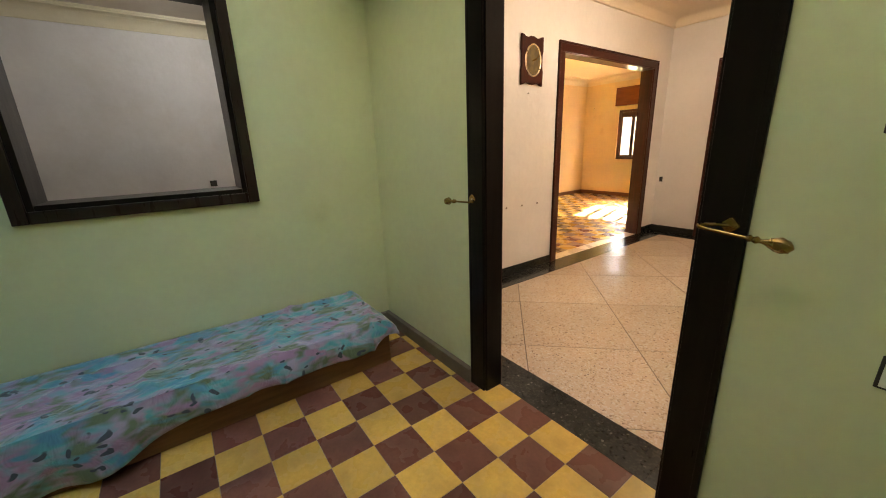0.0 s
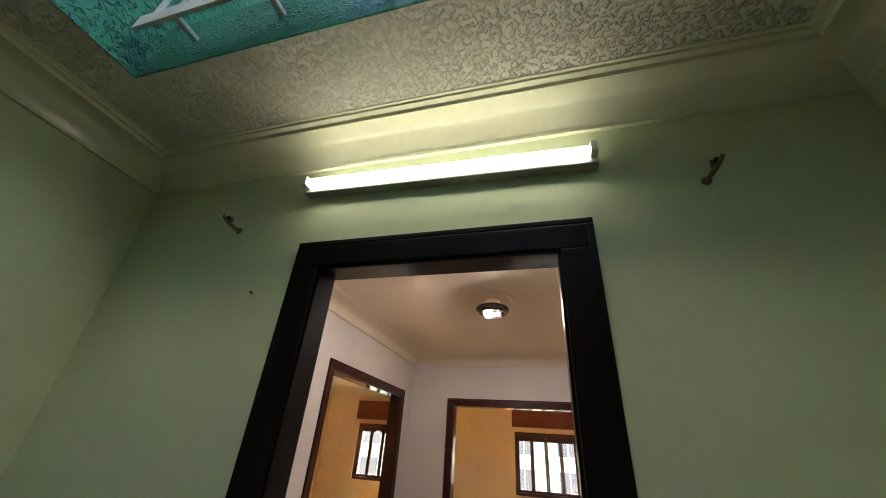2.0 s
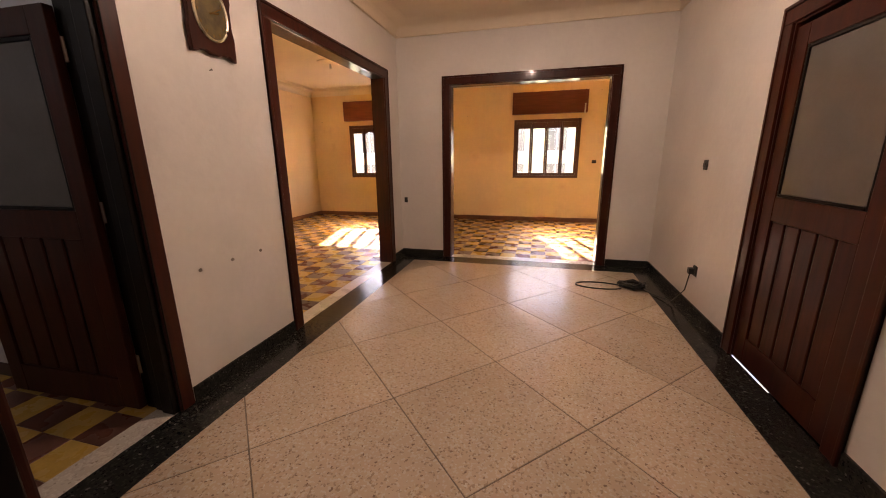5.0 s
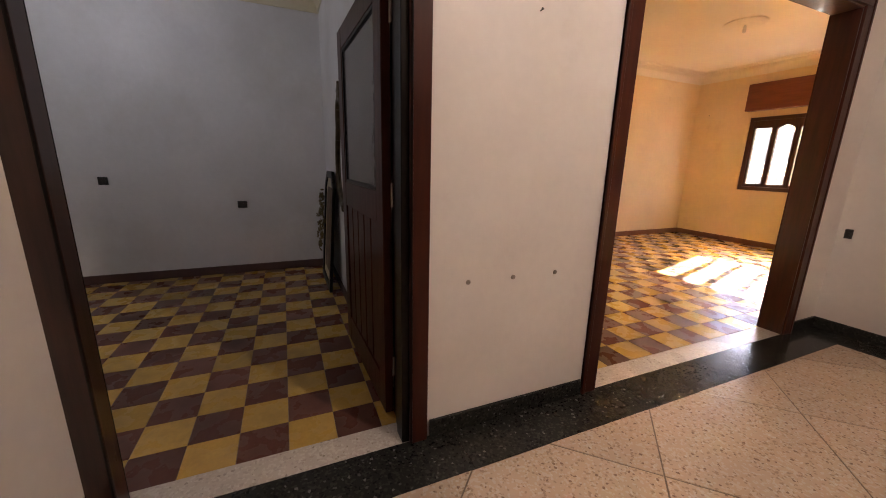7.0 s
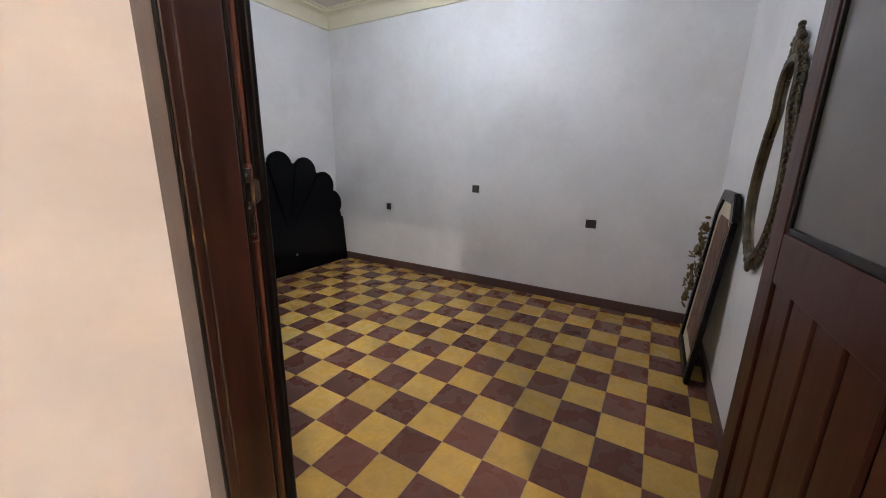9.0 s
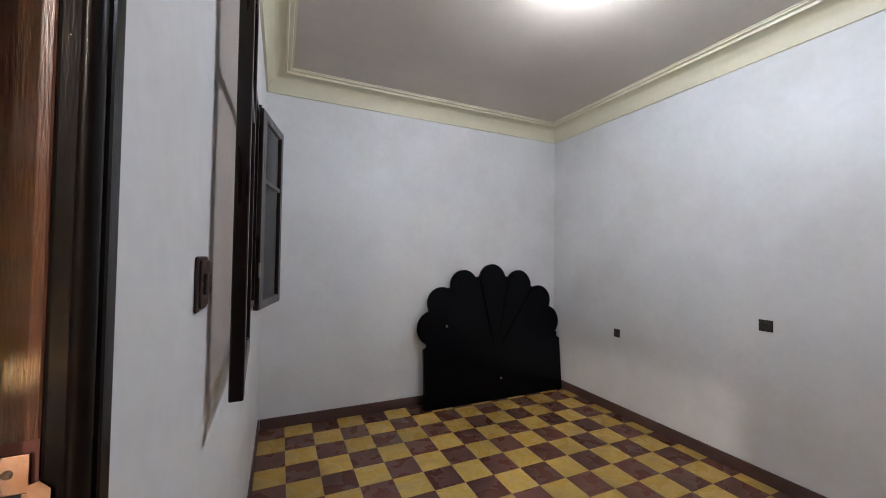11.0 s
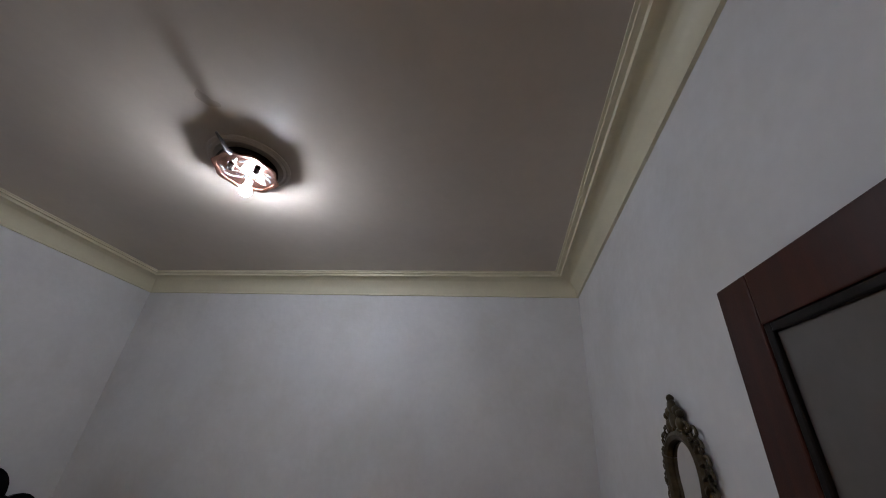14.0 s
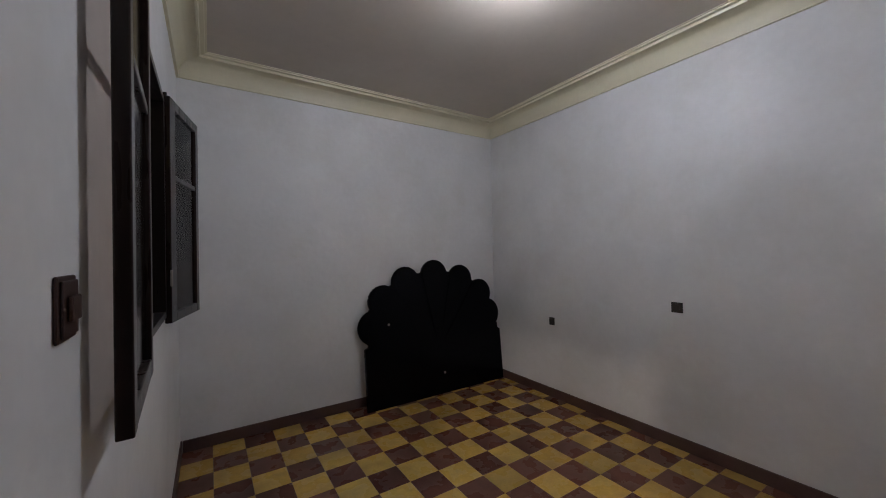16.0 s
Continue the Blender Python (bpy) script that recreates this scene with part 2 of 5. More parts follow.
TILE_Y = mat("yellow_cement_tile", (0.575, 0.36, 0.09), 0.27, vary=0.14, scale=7, fine=60, bump=0.03, spec=0.18, objects=0.16, stain=(0.34, 0.25, 0.10), stain_at=(0.50, 0.82), stain_scale=5)
TILE_B = mat("brown_cement_tile", (0.150, 0.062, 0.044), 0.27, vary=0.16, scale=7, fine=60, bump=0.03, spec=0.18, objects=0.24, stain=(0.19, 0.10, 0.072), stain_at=(0.56, 0.95), stain_scale=5)
GROUT = mat("grout", (0.30, 0.235, 0.14), 0.85, vary=0.15, scale=9, fine=80, bump=0.2)
TERRA = terrazzo("polished_terrazzo", (0.47, 0.36, 0.265), ((0.22, 0.15, 0.11), (0.50, 0.42, 0.34), (0.34, 0.25, 0.18), (0.54, 0.48, 0.40)), 0.21)
GRANITE = terrazzo("dark_terrazzo", (0.022, 0.022, 0.020), ((0.07, 0.07, 0.065), (0.035, 0.035, 0.03), (0.012, 0.012, 0.012), (0.12, 0.12, 0.11)), 0.16)
MARBLE = terrazzo("pale_threshold_terrazzo", (0.55, 0.49, 0.42), ((0.35, 0.30, 0.25), (0.62, 0.57, 0.50), (0.48, 0.42, 0.36), (0.66, 0.62, 0.56)), 0.25)
JOINT = mat("dark_floor_joint", (0.19, 0.14, 0.10), 0.8, vary=0.2)
SKIRT = mat("brown_skirting", (0.095, 0.050, 0.042), 0.5, vary=0.12, objects=0.08)
SKIRT_SALON = mat("red_brown_tile_skirting", (0.26, 0.115, 0.065), 0.4, vary=0.14)
SKIRT_GREY = mat("grey_brown_skirting", (0.12, 0.10, 0.075), 0.45, vary=0.15)
WOOD = mat("red_brown_varnished_wood", (0.056, 0.0125, 0.007), 0.34, vary=0.18, scale=4, fine=70, bump=0.10, stretch=(9, 9, 0.8), coat=0.10, spec=0.15, tint=(0.035, 0.010, 0.007), depth=0.002)
DARKWOOD = mat("near_black_varnished_wood", (0.009, 0.006, 0.005), 0.3, vary=0.2, scale=4, fine=60, bump=0.10, stretch=(9, 9, 0.9), coat=0.06, spec=0.12, depth=0.002)
JAMBWOOD = mat("worn_dark_brown_wood", (0.045, 0.016, 0.010), 0.3, vary=0.2, scale=4, fine=60, bump=0.12, stretch=(9, 9, 0.7), tint=(0.016, 0.007, 0.005), coat=0.7, coat_rough=0.06, spec=0.3, depth=0.002)
COPPERWOOD = mat("worn_orange_brown_wood", (0.135, 0.046, 0.024), 0.25, vary=0.3, scale=5, fine=60, bump=0.35, stretch=(10, 10, 0.9), tint=(0.055, 0.018, 0.011), coat=0.6, depth=0.003)
LINING = mat("glossy_red_brown_varnish", (0.060, 0.015, 0.009), 0.3, vary=0.18, scale=4, fine=70, bump=0.05, stretch=(9, 9, 0.8), coat=1.0, coat_rough=0.04, spec=0.3, tint=(0.030, 0.010, 0.007), depth=0.001)
DARKLINING = mat("glossy_near_black_varnish", (0.012, 0.007, 0.006), 0.3, vary=0.2, scale=4, fine=60, bump=0.06, stretch=(9, 9, 0.9), coat=0.25, coat_rough=0.06, spec=0.2, depth=0.001)
WINWOOD = mat("brown_window_wood", (0.11, 0.036, 0.018), 0.35, vary=0.15, stretch=(8, 8, 0.8), tint=(0.07, 0.022, 0.012), coat=0.15)
BOXWOOD = mat("red_brown_shutter_box_wood", (0.20, 0.055, 0.022), 0.35, vary=0.14, stretch=(0.6, 6, 6), tint=(0.14, 0.035, 0.014))
BEDWOOD = mat("plain_brown_wood", (0.20, 0.095, 0.038), 0.5, vary=0.15, stretch=(6, 0.8, 6), tint=(0.12, 0.055, 0.022))
BRASS = mat("aged_brass", (0.36, 0.23, 0.085), 0.26, metal=1.0, vary=0.12, bump=0.05)
PALEBRASS = mat("pale_polished_brass", (0.80, 0.72, 0.56), 0.2, metal=1.0, vary=0.1, bump=0.03)
DIAL = mat("olive_brown_dial", (0.15, 0.105, 0.04), 0.3, vary=0.3, scale=16, fine=50, tint=(0.07, 0.05, 0.025))
STEEL = mat("worn_steel", (0.42, 0.36, 0.32), 0.4, metal=1.0, vary=0.2)
COPPER = mat("copper_tinted_metal", (0.42, 0.22, 0.16), 0.22, metal=1.0, vary=0.1)
PLATEMETAL = mat("worn_warm_steel", (0.78, 0.64, 0.55), 0.22, metal=1.0, vary=0.12, scale=22, fine=120, bump=0.25, tint=(0.42, 0.25, 0.17), depth=0.002)
CASEWOOD = mat("dark_brown_casement_wood", (0.020, 0.010, 0.008), 0.28, vary=0.2, scale=4, fine=60, bump=0.10, stretch=(9, 9, 0.9), coat=0.35, spec=0.2, depth=0.002)
REDPLASTIC = mat("dark_red_brown_plastic", (0.045, 0.018, 0.013), 0.35, vary=0.1, bump=0.0)
DARKCOPPER = mat("dark_brown_lamp_metal", (0.045, 0.026, 0.022), 0.25, metal=0.8, vary=0.15, bump=0.03)
FOIL = mat("crumpled_silver_foil", (0.86, 0.87, 0.88), 0.16, metal=0.85, vary=0.06, bump=0.4, bump_scale=60, depth=0.004)
MIRRORMETAL = mat("bright_reflector_metal", (0.75, 0.75, 0.75), 0.12, metal=1.0, vary=0.05, bump=0.02)
DARKMETAL = mat("dark_glossy_metal", (0.10, 0.085, 0.08), 0.2, metal=1.0, vary=0.1)
GOLD = mat("old_gold_metal", (0.105, 0.078, 0.042), 0.42, metal=0.7, vary=0.3, scale=20, fine=90, bump=0.3)
MIRROR = mat("mirror_silver", (0.82, 0.82, 0.80), 0.02, metal=1.0, vary=0.0, bump=0.0)
BLACKLAC = mat("black_lacquer", (0.002, 0.002, 0.003), 0.22, vary=0.1, bump=0.02, coat=0.04, spec=0.08)
PLASTIC_W = mat("white_plastic", (0.66, 0.67, 0.62), 0.35, vary=0.04, bump=0.0)
BATTEN = mat("grey_enamelled_metal", (0.30, 0.30, 0.27), 0.45, vary=0.06, bump=0.0)
PLASTIC_B = mat("black_plastic", (0.012, 0.011, 0.010), 0.35, vary=0.1, bump=0.0)
PLASTIC_D = mat("dark_brown_plastic", (0.035, 0.028, 0.024), 0.4, vary=0.1, bump=0.0)
WHITEMETAL = mat("white_painted_metal", (0.66, 0.66, 0.60), 0.4, vary=0.08, scale=8)
CREAMWOOD = mat("weathered_bracket_wood", (0.13, 0.085, 0.045), 0.6, vary=0.2)
CLOTH = printed_cloth("printed_cotton")
PAPER = mat("cream_paper", (0.62, 0.54, 0.38), 0.7, vary=0.05)
PICTURE = mat("brown_print", (0.16, 0.06, 0.03), 0.5, vary=0.3, scale=14, fine=40, tint=(0.04, 0.025, 0.015))
LEAFGOLD = mat("dry_gold_leaf", (0.22, 0.15, 0.05), 0.55, vary=0.3)
PANE = glass_mat("clear_glass", 0.0)
FROST = mat("grey_frosted_panel", (0.12, 0.108, 0.098), 0.22, vary=0.05, bump=0.02)
GREYPANEL = thin_glass("smoky_casement_glass", (0.80, 0.74, 0.70))
TUBE = glow("lit_fluorescent_tube", (1.0, 0.98, 0.78), TUBE_W)
BULB = glow("lit_bulb", (0.77, 0.89, 0.99), BULB_W)
HALLBULB = glow("lit_hall_bulb", (1.0, 0.91, 0.78), HALL_W)
FACADE = mat("pale_yellow_render", (0.80, 0.66, 0.36), 0.8, vary=0.06)
ASPHALT = mat("street_ground", (0.34, 0.31, 0.27), 0.9, vary=0.1)
BLUEPAINT = mat("blue_cloth", (0.015, 0.05, 0.20), 0.7, vary=0.15)
BRICKRED = mat("red_brown_shutter", (0.16, 0.05, 0.035), 0.6, vary=0.15)

# ---------------------------------------------------------------- mesh helpers


def add_box(bm, a, b, bevel=0.0):
    """A box between two corners, with rounded edges where bevel is given."""
    ret = bmesh.ops.create_cube(bm, size=1.0)
    vs = ret["verts"]
    for v in vs:
        v.co = Vector([(a[i] + b[i]) / 2 + v.co[i] * (b[i] - a[i]) for i in range(3)])
    if bevel:
        es = list({e for v in vs for e in v.link_edges})
        bmesh.ops.bevel(bm, geom=es, offset=bevel, segments=2, affect="EDGES", profile=0.5)
    return vs


def box(a, b, bevel=0.0):
    bm = bmesh.new()
    add_box(bm, a, b, bevel)
    return bm


def link(name, bm, material, smooth=False):
    bmesh.ops.recalc_face_normals(bm, faces=bm.faces)
    me = bpy.data.meshes.new(name)
    bm.to_mesh(me)
    bm.free()
    me.materials.append(material)
    if smooth:
        for p in me.polygons:
            p.use_smooth = True
        me.set_sharp_from_angle(angle=radians(40))
    return new(name, me)


def part(name, bm, material, parent, label="", smooth=False):
    ob = link(name, bm, material, smooth)
    ob.parent = parent
    return tagged(ob, label) if label else ob


def thing(name, label, category, group="", m=None):
    ob = new(name)
    ob.empty_display_size = 0.05
    if m is not None:
        ob.matrix_world = m
    return tagged(ob, label, category, group)


def setting(name, bm, material, label="", category="", smooth=False):
    return tagged(link(name, bm, material, smooth), label or name.replace("_", " "), category, kind="structure")


def tube(points, r, seg=10, closed=False):
    """A round bar along points."""
    bm = bmesh.new()
    pts = [Vector(p) for p in points]
    rings = []
    rs = r if isinstance(r, (list, tuple)) else [r] * len(pts)
    for i, p in enumerate(pts):
        d = (pts[min(i + 1, len(pts) - 1)] - pts[max(i - 1, 0)]).normalized()
        up = Vector((0, 0, 1)) if abs(d.z) < 0.9 else Vector((1, 0, 0))
        s = d.cross(up).normalized()
        u = s.cross(d)
        rings.append([bm.verts.new(p + rs[i] * (math.cos(a) * s + math.sin(a) * u)) for a in [2 * math.pi * k / seg for k in range(seg)]])
    for a, b in zip(rings, rings[1:]):
        for k in range(seg):
            bm.faces.new((a[k], a[(k + 1) % seg], b[(k + 1) % seg], b[k]))
    bm.faces.new(rings[0])
    bm.faces.new(rings[-1][::-1])
    return bm


def lathe(profile, seg=32, scallop=0.0, lobes=8):
    """A turned shape from (radius, z) pairs; scallop waves the outer edge."""
    bm = bmesh.new()
    rings = []
    top = max(r for r, _ in profile)
    for r, z in profile:
        rings.append([bm.verts.new(((r * (1 + scallop * (r / top) ** 3 * math.cos(lobes * a))) * math.cos(a), (r * (1 + scallop * (r / top) ** 3 * math.cos(lobes * a))) * math.sin(a), z)) for a in [2 * math.pi * k / seg for k in range(seg)]])
    for a, b in zip(rings, rings[1:]):
        for k in range(seg):
            bm.faces.new((a[k], a[(k + 1) % seg], b[(k + 1) % seg], b[k]))
    bm.faces.new(rings[0])
    bm.faces.new(rings[-1][::-1])
    return bm


def prism(outline, y0, y1, bevel=0.0):
    """An outline of (x, z) pairs given depth from y0 to y1."""
    bm = bmesh.new()
    f = bm.faces.new([bm.verts.new((x, y0, z)) for x, z in outline])
    ret = bmesh.ops.extrude_face_region(bm, geom=[f])
    for v in ret["geom"]:
        if isinstance(v, bmesh.types.BMVert):
            v.co.y = y1
    if bevel:
        es = [e for e in bm.edges if abs(e.verts[0].co.y - e.verts[1].co.y) < 1e-6]
        bmesh.ops.bevel(bm, geom=es, offset=bevel, segments=2, affect="EDGES")
    return bm


def moved(bm, m):
    bm.transform(m)
    return bm


def wall_with(axis, face, back, lo, hi, top, holes, z0=0.0):
    """A wall in the plane axis = face, as thick as to back, from lo to hi, with holes (lo, hi, z0, z1) right through."""
    bm = bmesh.new()
    cuts = sorted({lo, hi, *[h[0] for h in holes], *[h[1] for h in holes]})
    a, b = min(face, back), max(face, back)
    for s, e in zip(cuts, cuts[1:]):
        zs = [(z0, top)]
        for h in holes:
            if h[0] <= s + 1e-6 and h[1] >= e - 1e-6:
                zs = [(z0, h[2]), (h[3], top)]
        for p, q in zs:
            if q - p > 1e-4:
                if axis == "x":
                    add_box(bm, (a, s, p), (b, e, q))
                else:
                    add_box(bm, (s, a, p), (e, b, q))
    return bm


def moulding(rect, profile):
    """A strip of (inset, z) pairs run round a rectangle, mitred at the corners."""
    x0, y0, x1, y1 = rect
    bm = bmesh.new()
    rings = [[bm.verts.new(c) for c in ((x0 + d, y0 + d, z), (x1 - d, y0 + d, z), (x1 - d, y1 - d, z), (x0 + d, y1 - d, z))] for d, z in profile]
    for a, b in zip(rings, rings[1:] + rings[:1]):
        for k in range(4):
            bm.faces.new((a[k], a[(k + 1) % 4], b[(k + 1) % 4], b[k]))
    return bm


# ---------------------------------------------------------------- plan
HALL = (-0.22, -0.03, 2.87, 4.41)
GRN = (-0.10, -3.00, 2.92, -0.13)
BED = (-3.25, -2.84, -0.355, 1.05)
SAL1 = (-3.55, 1.22, -0.36, 7.58)
SAL2 = (-0.30, 4.56, 3.40, 7.58)
H_HALL, H_ROOM = 2.87, 2.80
D1 = (1.02, 1.945, 0.0, 2.17)
DB = (-0.02, 1.040, 0.0, 1.99)
S1 = (2.09, 3.98, 0.0, 2.21)
S2 = (0.445, 2.300, 0.0, 2.17)
GW = (-1.885, -0.975, 1.09, 2.16)
W1 = (-2.655, -1.385, 0.885, 2.02)
W2 = (1.02, 2.292, 0.885, 2.02)
TOP = 2.90

setting("wall_green_north", wall_with("y", -0.13, -0.08, -0.29, 3.05, TOP, [D1]), GREEN, "pale green painted wall round the doorway", "wall")
setting("wall_green_west", wall_with("x", -0.10, -0.29, -3.1, -0.13, TOP, [GW]), GREEN, "pale green painted wall with an inner window", "wall")
setting("wall_green_east", wall_with("x", 2.92, 3.05, -3.1, -0.13, TOP, []), GREEN, "plain pale green painted wall", "wall")
setting("wall_green_south", wall_with("y", -3.00, -3.12, -0.29, 3.05, TOP, []), GREEN, "plain pale green painted wall", "wall")
setting("wall_hall_south", wall_with("y", -0.03, -0.08, -0.29, 3.0, TOP, [D1]), WHITE, "off-white painted hall wall beside the doorway", "wall")
setting("wall_hall_west", wall_with("x", -0.22, -0.29, -0.03, 4.49, TOP, [DB, S1]), WHITE, "off-white painted hall wall with two openings", "wall")
setting("wall_hall_north", wall_with("y", 4.41, 4.49, -0.22, 3.0, TOP, [S2]), WHITE, "off-white painted hall end wall with a wide opening", "wall")
setting("wall_hall_east", wall_with("x", 2.87, 3.0, -0.03, 4.41, TOP, [(1.52, 2.40, 0.0, 2.0)]), WHITE, "off-white painted hall wall with a door", "wall")
# Unseen wall added to stop sky light leaking under the hall door.
setting("wall_passage", box((3.02, 1.40, -0.1), (3.10, 2.55, 2.2)), WHITE, "unseen plain wall added to block sky light under the hall door", "wall")
setting("wall_bedroom_east", wall_with("x", -0.355, -0.29, -2.95, 1.05, TOP, [GW, DB]), BLUEWHITE, "white painted bedroom wall with a window", "wall")
setting("wall_bedroom_west", wall_with("x", -3.25, -3.40, -2.95, 1.22, TOP, []), BLUEWHITE, "white painted bedroom wall with three sockets", "wall")
setting("wall_bedroom_south", wall_with("y", -2.84, -2.95, -3.25, -0.355, TOP, []), BLUEWHITE, "white painted bedroom wall behind the headboard", "wall")
setting("wall_bedroom_north", wall_with("y", 1.05, 1.13, -3.25, -0.29, TOP, []), BLUEWHITE, "white painted bedroom wall behind the open door", "wall")
setting("wall_salon_west_room_south", wall_with("y", 1.22, 1.13, -3.7, -0.29, TOP, []), YELLOW, "ochre painted salon wall", "wall")
setting("wall_salon_west_room_east", wall_with("x", -0.36, -0.29, 1.22, 4.49, TOP, [S1]), YELLOW, "ochre painted salon wall with a wide opening", "wall")
setting("wall_salon_west", wall_with("x", -3.55, -3.7, 1.22, 7.8, TOP, []), YELLOW, "ochre painted salon side wall", "wall")
setting("wall_salon_divider", wall_with("x", -0.36, -0.30, 4.49, 7.58, TOP, []), YELLOW, "plain ochre painted dividing wall", "wall")
setting("wall_salon_south", wall_with("y", 4.56, 4.49, -0.30, 3.5, TOP, [S2]), YELLOW, "ochre painted salon wall with a wide opening", "wall")
setting("wall_salon_east", wall_with("x", 3.40, 3.55, 4.56, 7.8, TOP, []), YELLOW, "plain ochre painted salon wall", "wall")
setting("wall_salon_north", wall_with("y", 7.58, 7.80, -3.55, 3.40, TOP, [W1, W2]), YELLOW, "ochre painted outer wall with two windows", "wall")

setting("ceiling_hall", box((-0.25, -0.06, H_HALL), (2.9, 4.45, H_HALL + 0.15)), CEIL, "smooth cream-white hall ceiling", "ceiling")
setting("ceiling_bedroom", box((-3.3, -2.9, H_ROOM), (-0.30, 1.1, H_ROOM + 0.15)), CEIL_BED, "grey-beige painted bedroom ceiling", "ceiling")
setting("ceiling_salon_west", box((-3.6, 1.2, H_ROOM), (-0.33, 7.7, H_ROOM + 0.15)), CEIL_SALON, "pale yellow salon ceiling", "ceiling")
setting("ceiling_salon_east", box((-0.33, 4.52, H_ROOM), (3.5, 7.7, H_ROOM + 0.15)), CEIL_SALON, "pale yellow salon ceiling", "ceiling")
WELL = (0.345, -2.25, 2.485, -0.66)
bm = bmesh.new()
add_box(bm, (-0.15, -3.05, H_ROOM), (WELL[0], -0.10, H_ROOM + 0.015))
add_box(bm, (WELL[2], -3.05, H_ROOM), (3.0, -0.10, H_ROOM + 0.015))
add_box(bm, (WELL[0], -3.05, H_ROOM), (WELL[2], WELL[1], H_ROOM + 0.015))
add_box(bm, (WELL[0], WELL[3], H_ROOM), (WELL[2], -0.10, H_ROOM + 0.015))
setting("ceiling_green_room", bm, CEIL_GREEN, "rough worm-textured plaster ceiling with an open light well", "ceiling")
T = 0.12
UP = H_ROOM + 0.0155
bm = box((WELL[0] - T, WELL[1] - 1.0, UP), (WELL[0] - 0.001, -0.10, 5.6))
add_box(bm, (WELL[0] - T, -0.10, 3.03), (WELL[0] - 0.001, 1.6, 5.6))
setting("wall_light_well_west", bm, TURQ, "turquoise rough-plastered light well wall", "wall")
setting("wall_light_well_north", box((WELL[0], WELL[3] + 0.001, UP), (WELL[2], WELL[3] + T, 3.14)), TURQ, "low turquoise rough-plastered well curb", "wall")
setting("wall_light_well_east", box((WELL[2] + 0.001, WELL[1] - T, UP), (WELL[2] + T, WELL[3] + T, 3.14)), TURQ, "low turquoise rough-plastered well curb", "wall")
# Out-of-view side made white so it bounces sun without a turquoise cast.
setting("wall_light_well_south", box((WELL[0], WELL[1] - T, UP), (WELL[2] + 1.2, WELL[1] - 0.001, 5.6)), WHITE, "unseen white well wall added to bounce sunlight down", "wall")
setting("wall_upper_north", box((WELL[0], 1.5, 2.96), (WELL[2] + 1.2, 1.6, 5.6)), TURQ, "turquoise wall on the floor above, placed to screen the sky", "wall")
# Unseen east wall and roof slab, added to cut sky light in the well.
setting("wall_upper_east", box((WELL[2] + 1.2, WELL[1] - T, 2.96), (WELL[2] + 1.3, 1.6, 5.6)), TURQ, "turquoise wall on the floor above, placed to screen the sky", "wall")
setting("ceiling_upper", box((WELL[0] - T, -0.45, 5.6), (WELL[2] + 1.3, 1.6, 5.75)), CEIL, "roof slab over the floor above, added to screen the sky", "ceiling")

bm = bmesh.new()
for a, b in (((WELL[0] - 0.002, WELL[1], H_ROOM - 0.003), (WELL[0] + 0.005, WELL[3], UP + 0.004)), ((WELL[2] - 0.005, WELL[1], H_ROOM - 0.003), (WELL[2] + 0.002, WELL[3], UP + 0.004)),
             ((WELL[0] + 0.0055, WELL[3] - 0.005, H_ROOM - 0.003), (WELL[2] - 0.0055, WELL[3] + 0.002, UP + 0.004))):
    add_box(bm, a, b, 0.0015)
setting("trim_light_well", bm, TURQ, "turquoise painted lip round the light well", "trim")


def cornice(name, rect, zc, d, h, material, label, steps=True, lip=0.016):
    prof = [(0.0, zc - h - lip), (lip, zc - h - lip), (lip + 0.002, zc - h - 0.002), (0.010, zc - h)]
    n = 9
    for k in range(1, n + 1):
        a = math.pi / 2 * k / n
        prof.append((0.014 + (d - 0.014) * (1 - math.cos(a)), zc - h + (h - 0.02) * math.sin(a)))
    if steps:
        prof += [(d + 0.002, zc - 0.030), (d + 0.014, zc - 0.030), (d + 0.018, zc - 0.014), (d + 0.042, zc - 0.014), (d + 0.044, zc - 0.005), (d + 0.056, zc - 0.005), (d + 0.058, zc + 0.01)]
    else:
        prof += [(d + 0.02, zc - 0.006), (d + 0.05, zc + 0.002), (d + 0.05, zc + 0.01)]
    prof.append((0.0, zc + 0.01))
    setting(name, moulding(rect, prof), material, label, "cornice", smooth=True)


cornice("cornice_hall", HALL, H_HALL, 0.16, 0.125, CEIL, "smooth cream plaster cove round the hall ceiling", steps=False, lip=0.026)
cornice("cornice_bedroom", BED, H_ROOM, 0.13, 0.132, CREAM, "cream plaster cornice with fine stepped lines")
cornice("cornice_green_room", GRN, H_ROOM, 0.14, 0.12, CORNICE_GREEN, "green-painted plaster cornice with fine stepped lines")
cornice("cornice_salon_west", SAL1, H_ROOM, 0.16, 0.125, CEIL_SALON, "pale yellow plaster cornice")
cornice("cornice_salon_east", SAL2, H_ROOM, 0.16, 0.125, CEIL_SALON, "pale yellow plaster cornice")


def skirting(name, runs, h, d, material, label):
    """One skirting: runs of (axis, face, into, lo, hi)."""
    bm = bmesh.new()
    for axis, face, into, lo, hi in runs:
        a, b = sorted((face, face + into * d))
        if axis == "x":
            add_box(bm, (a, lo, 0), (b, hi, h), 0.003)
        else:
            add_box(bm, (lo, a, 0), (hi, b, h), 0.003)
    setting(name, bm, material, label, "skirting board")


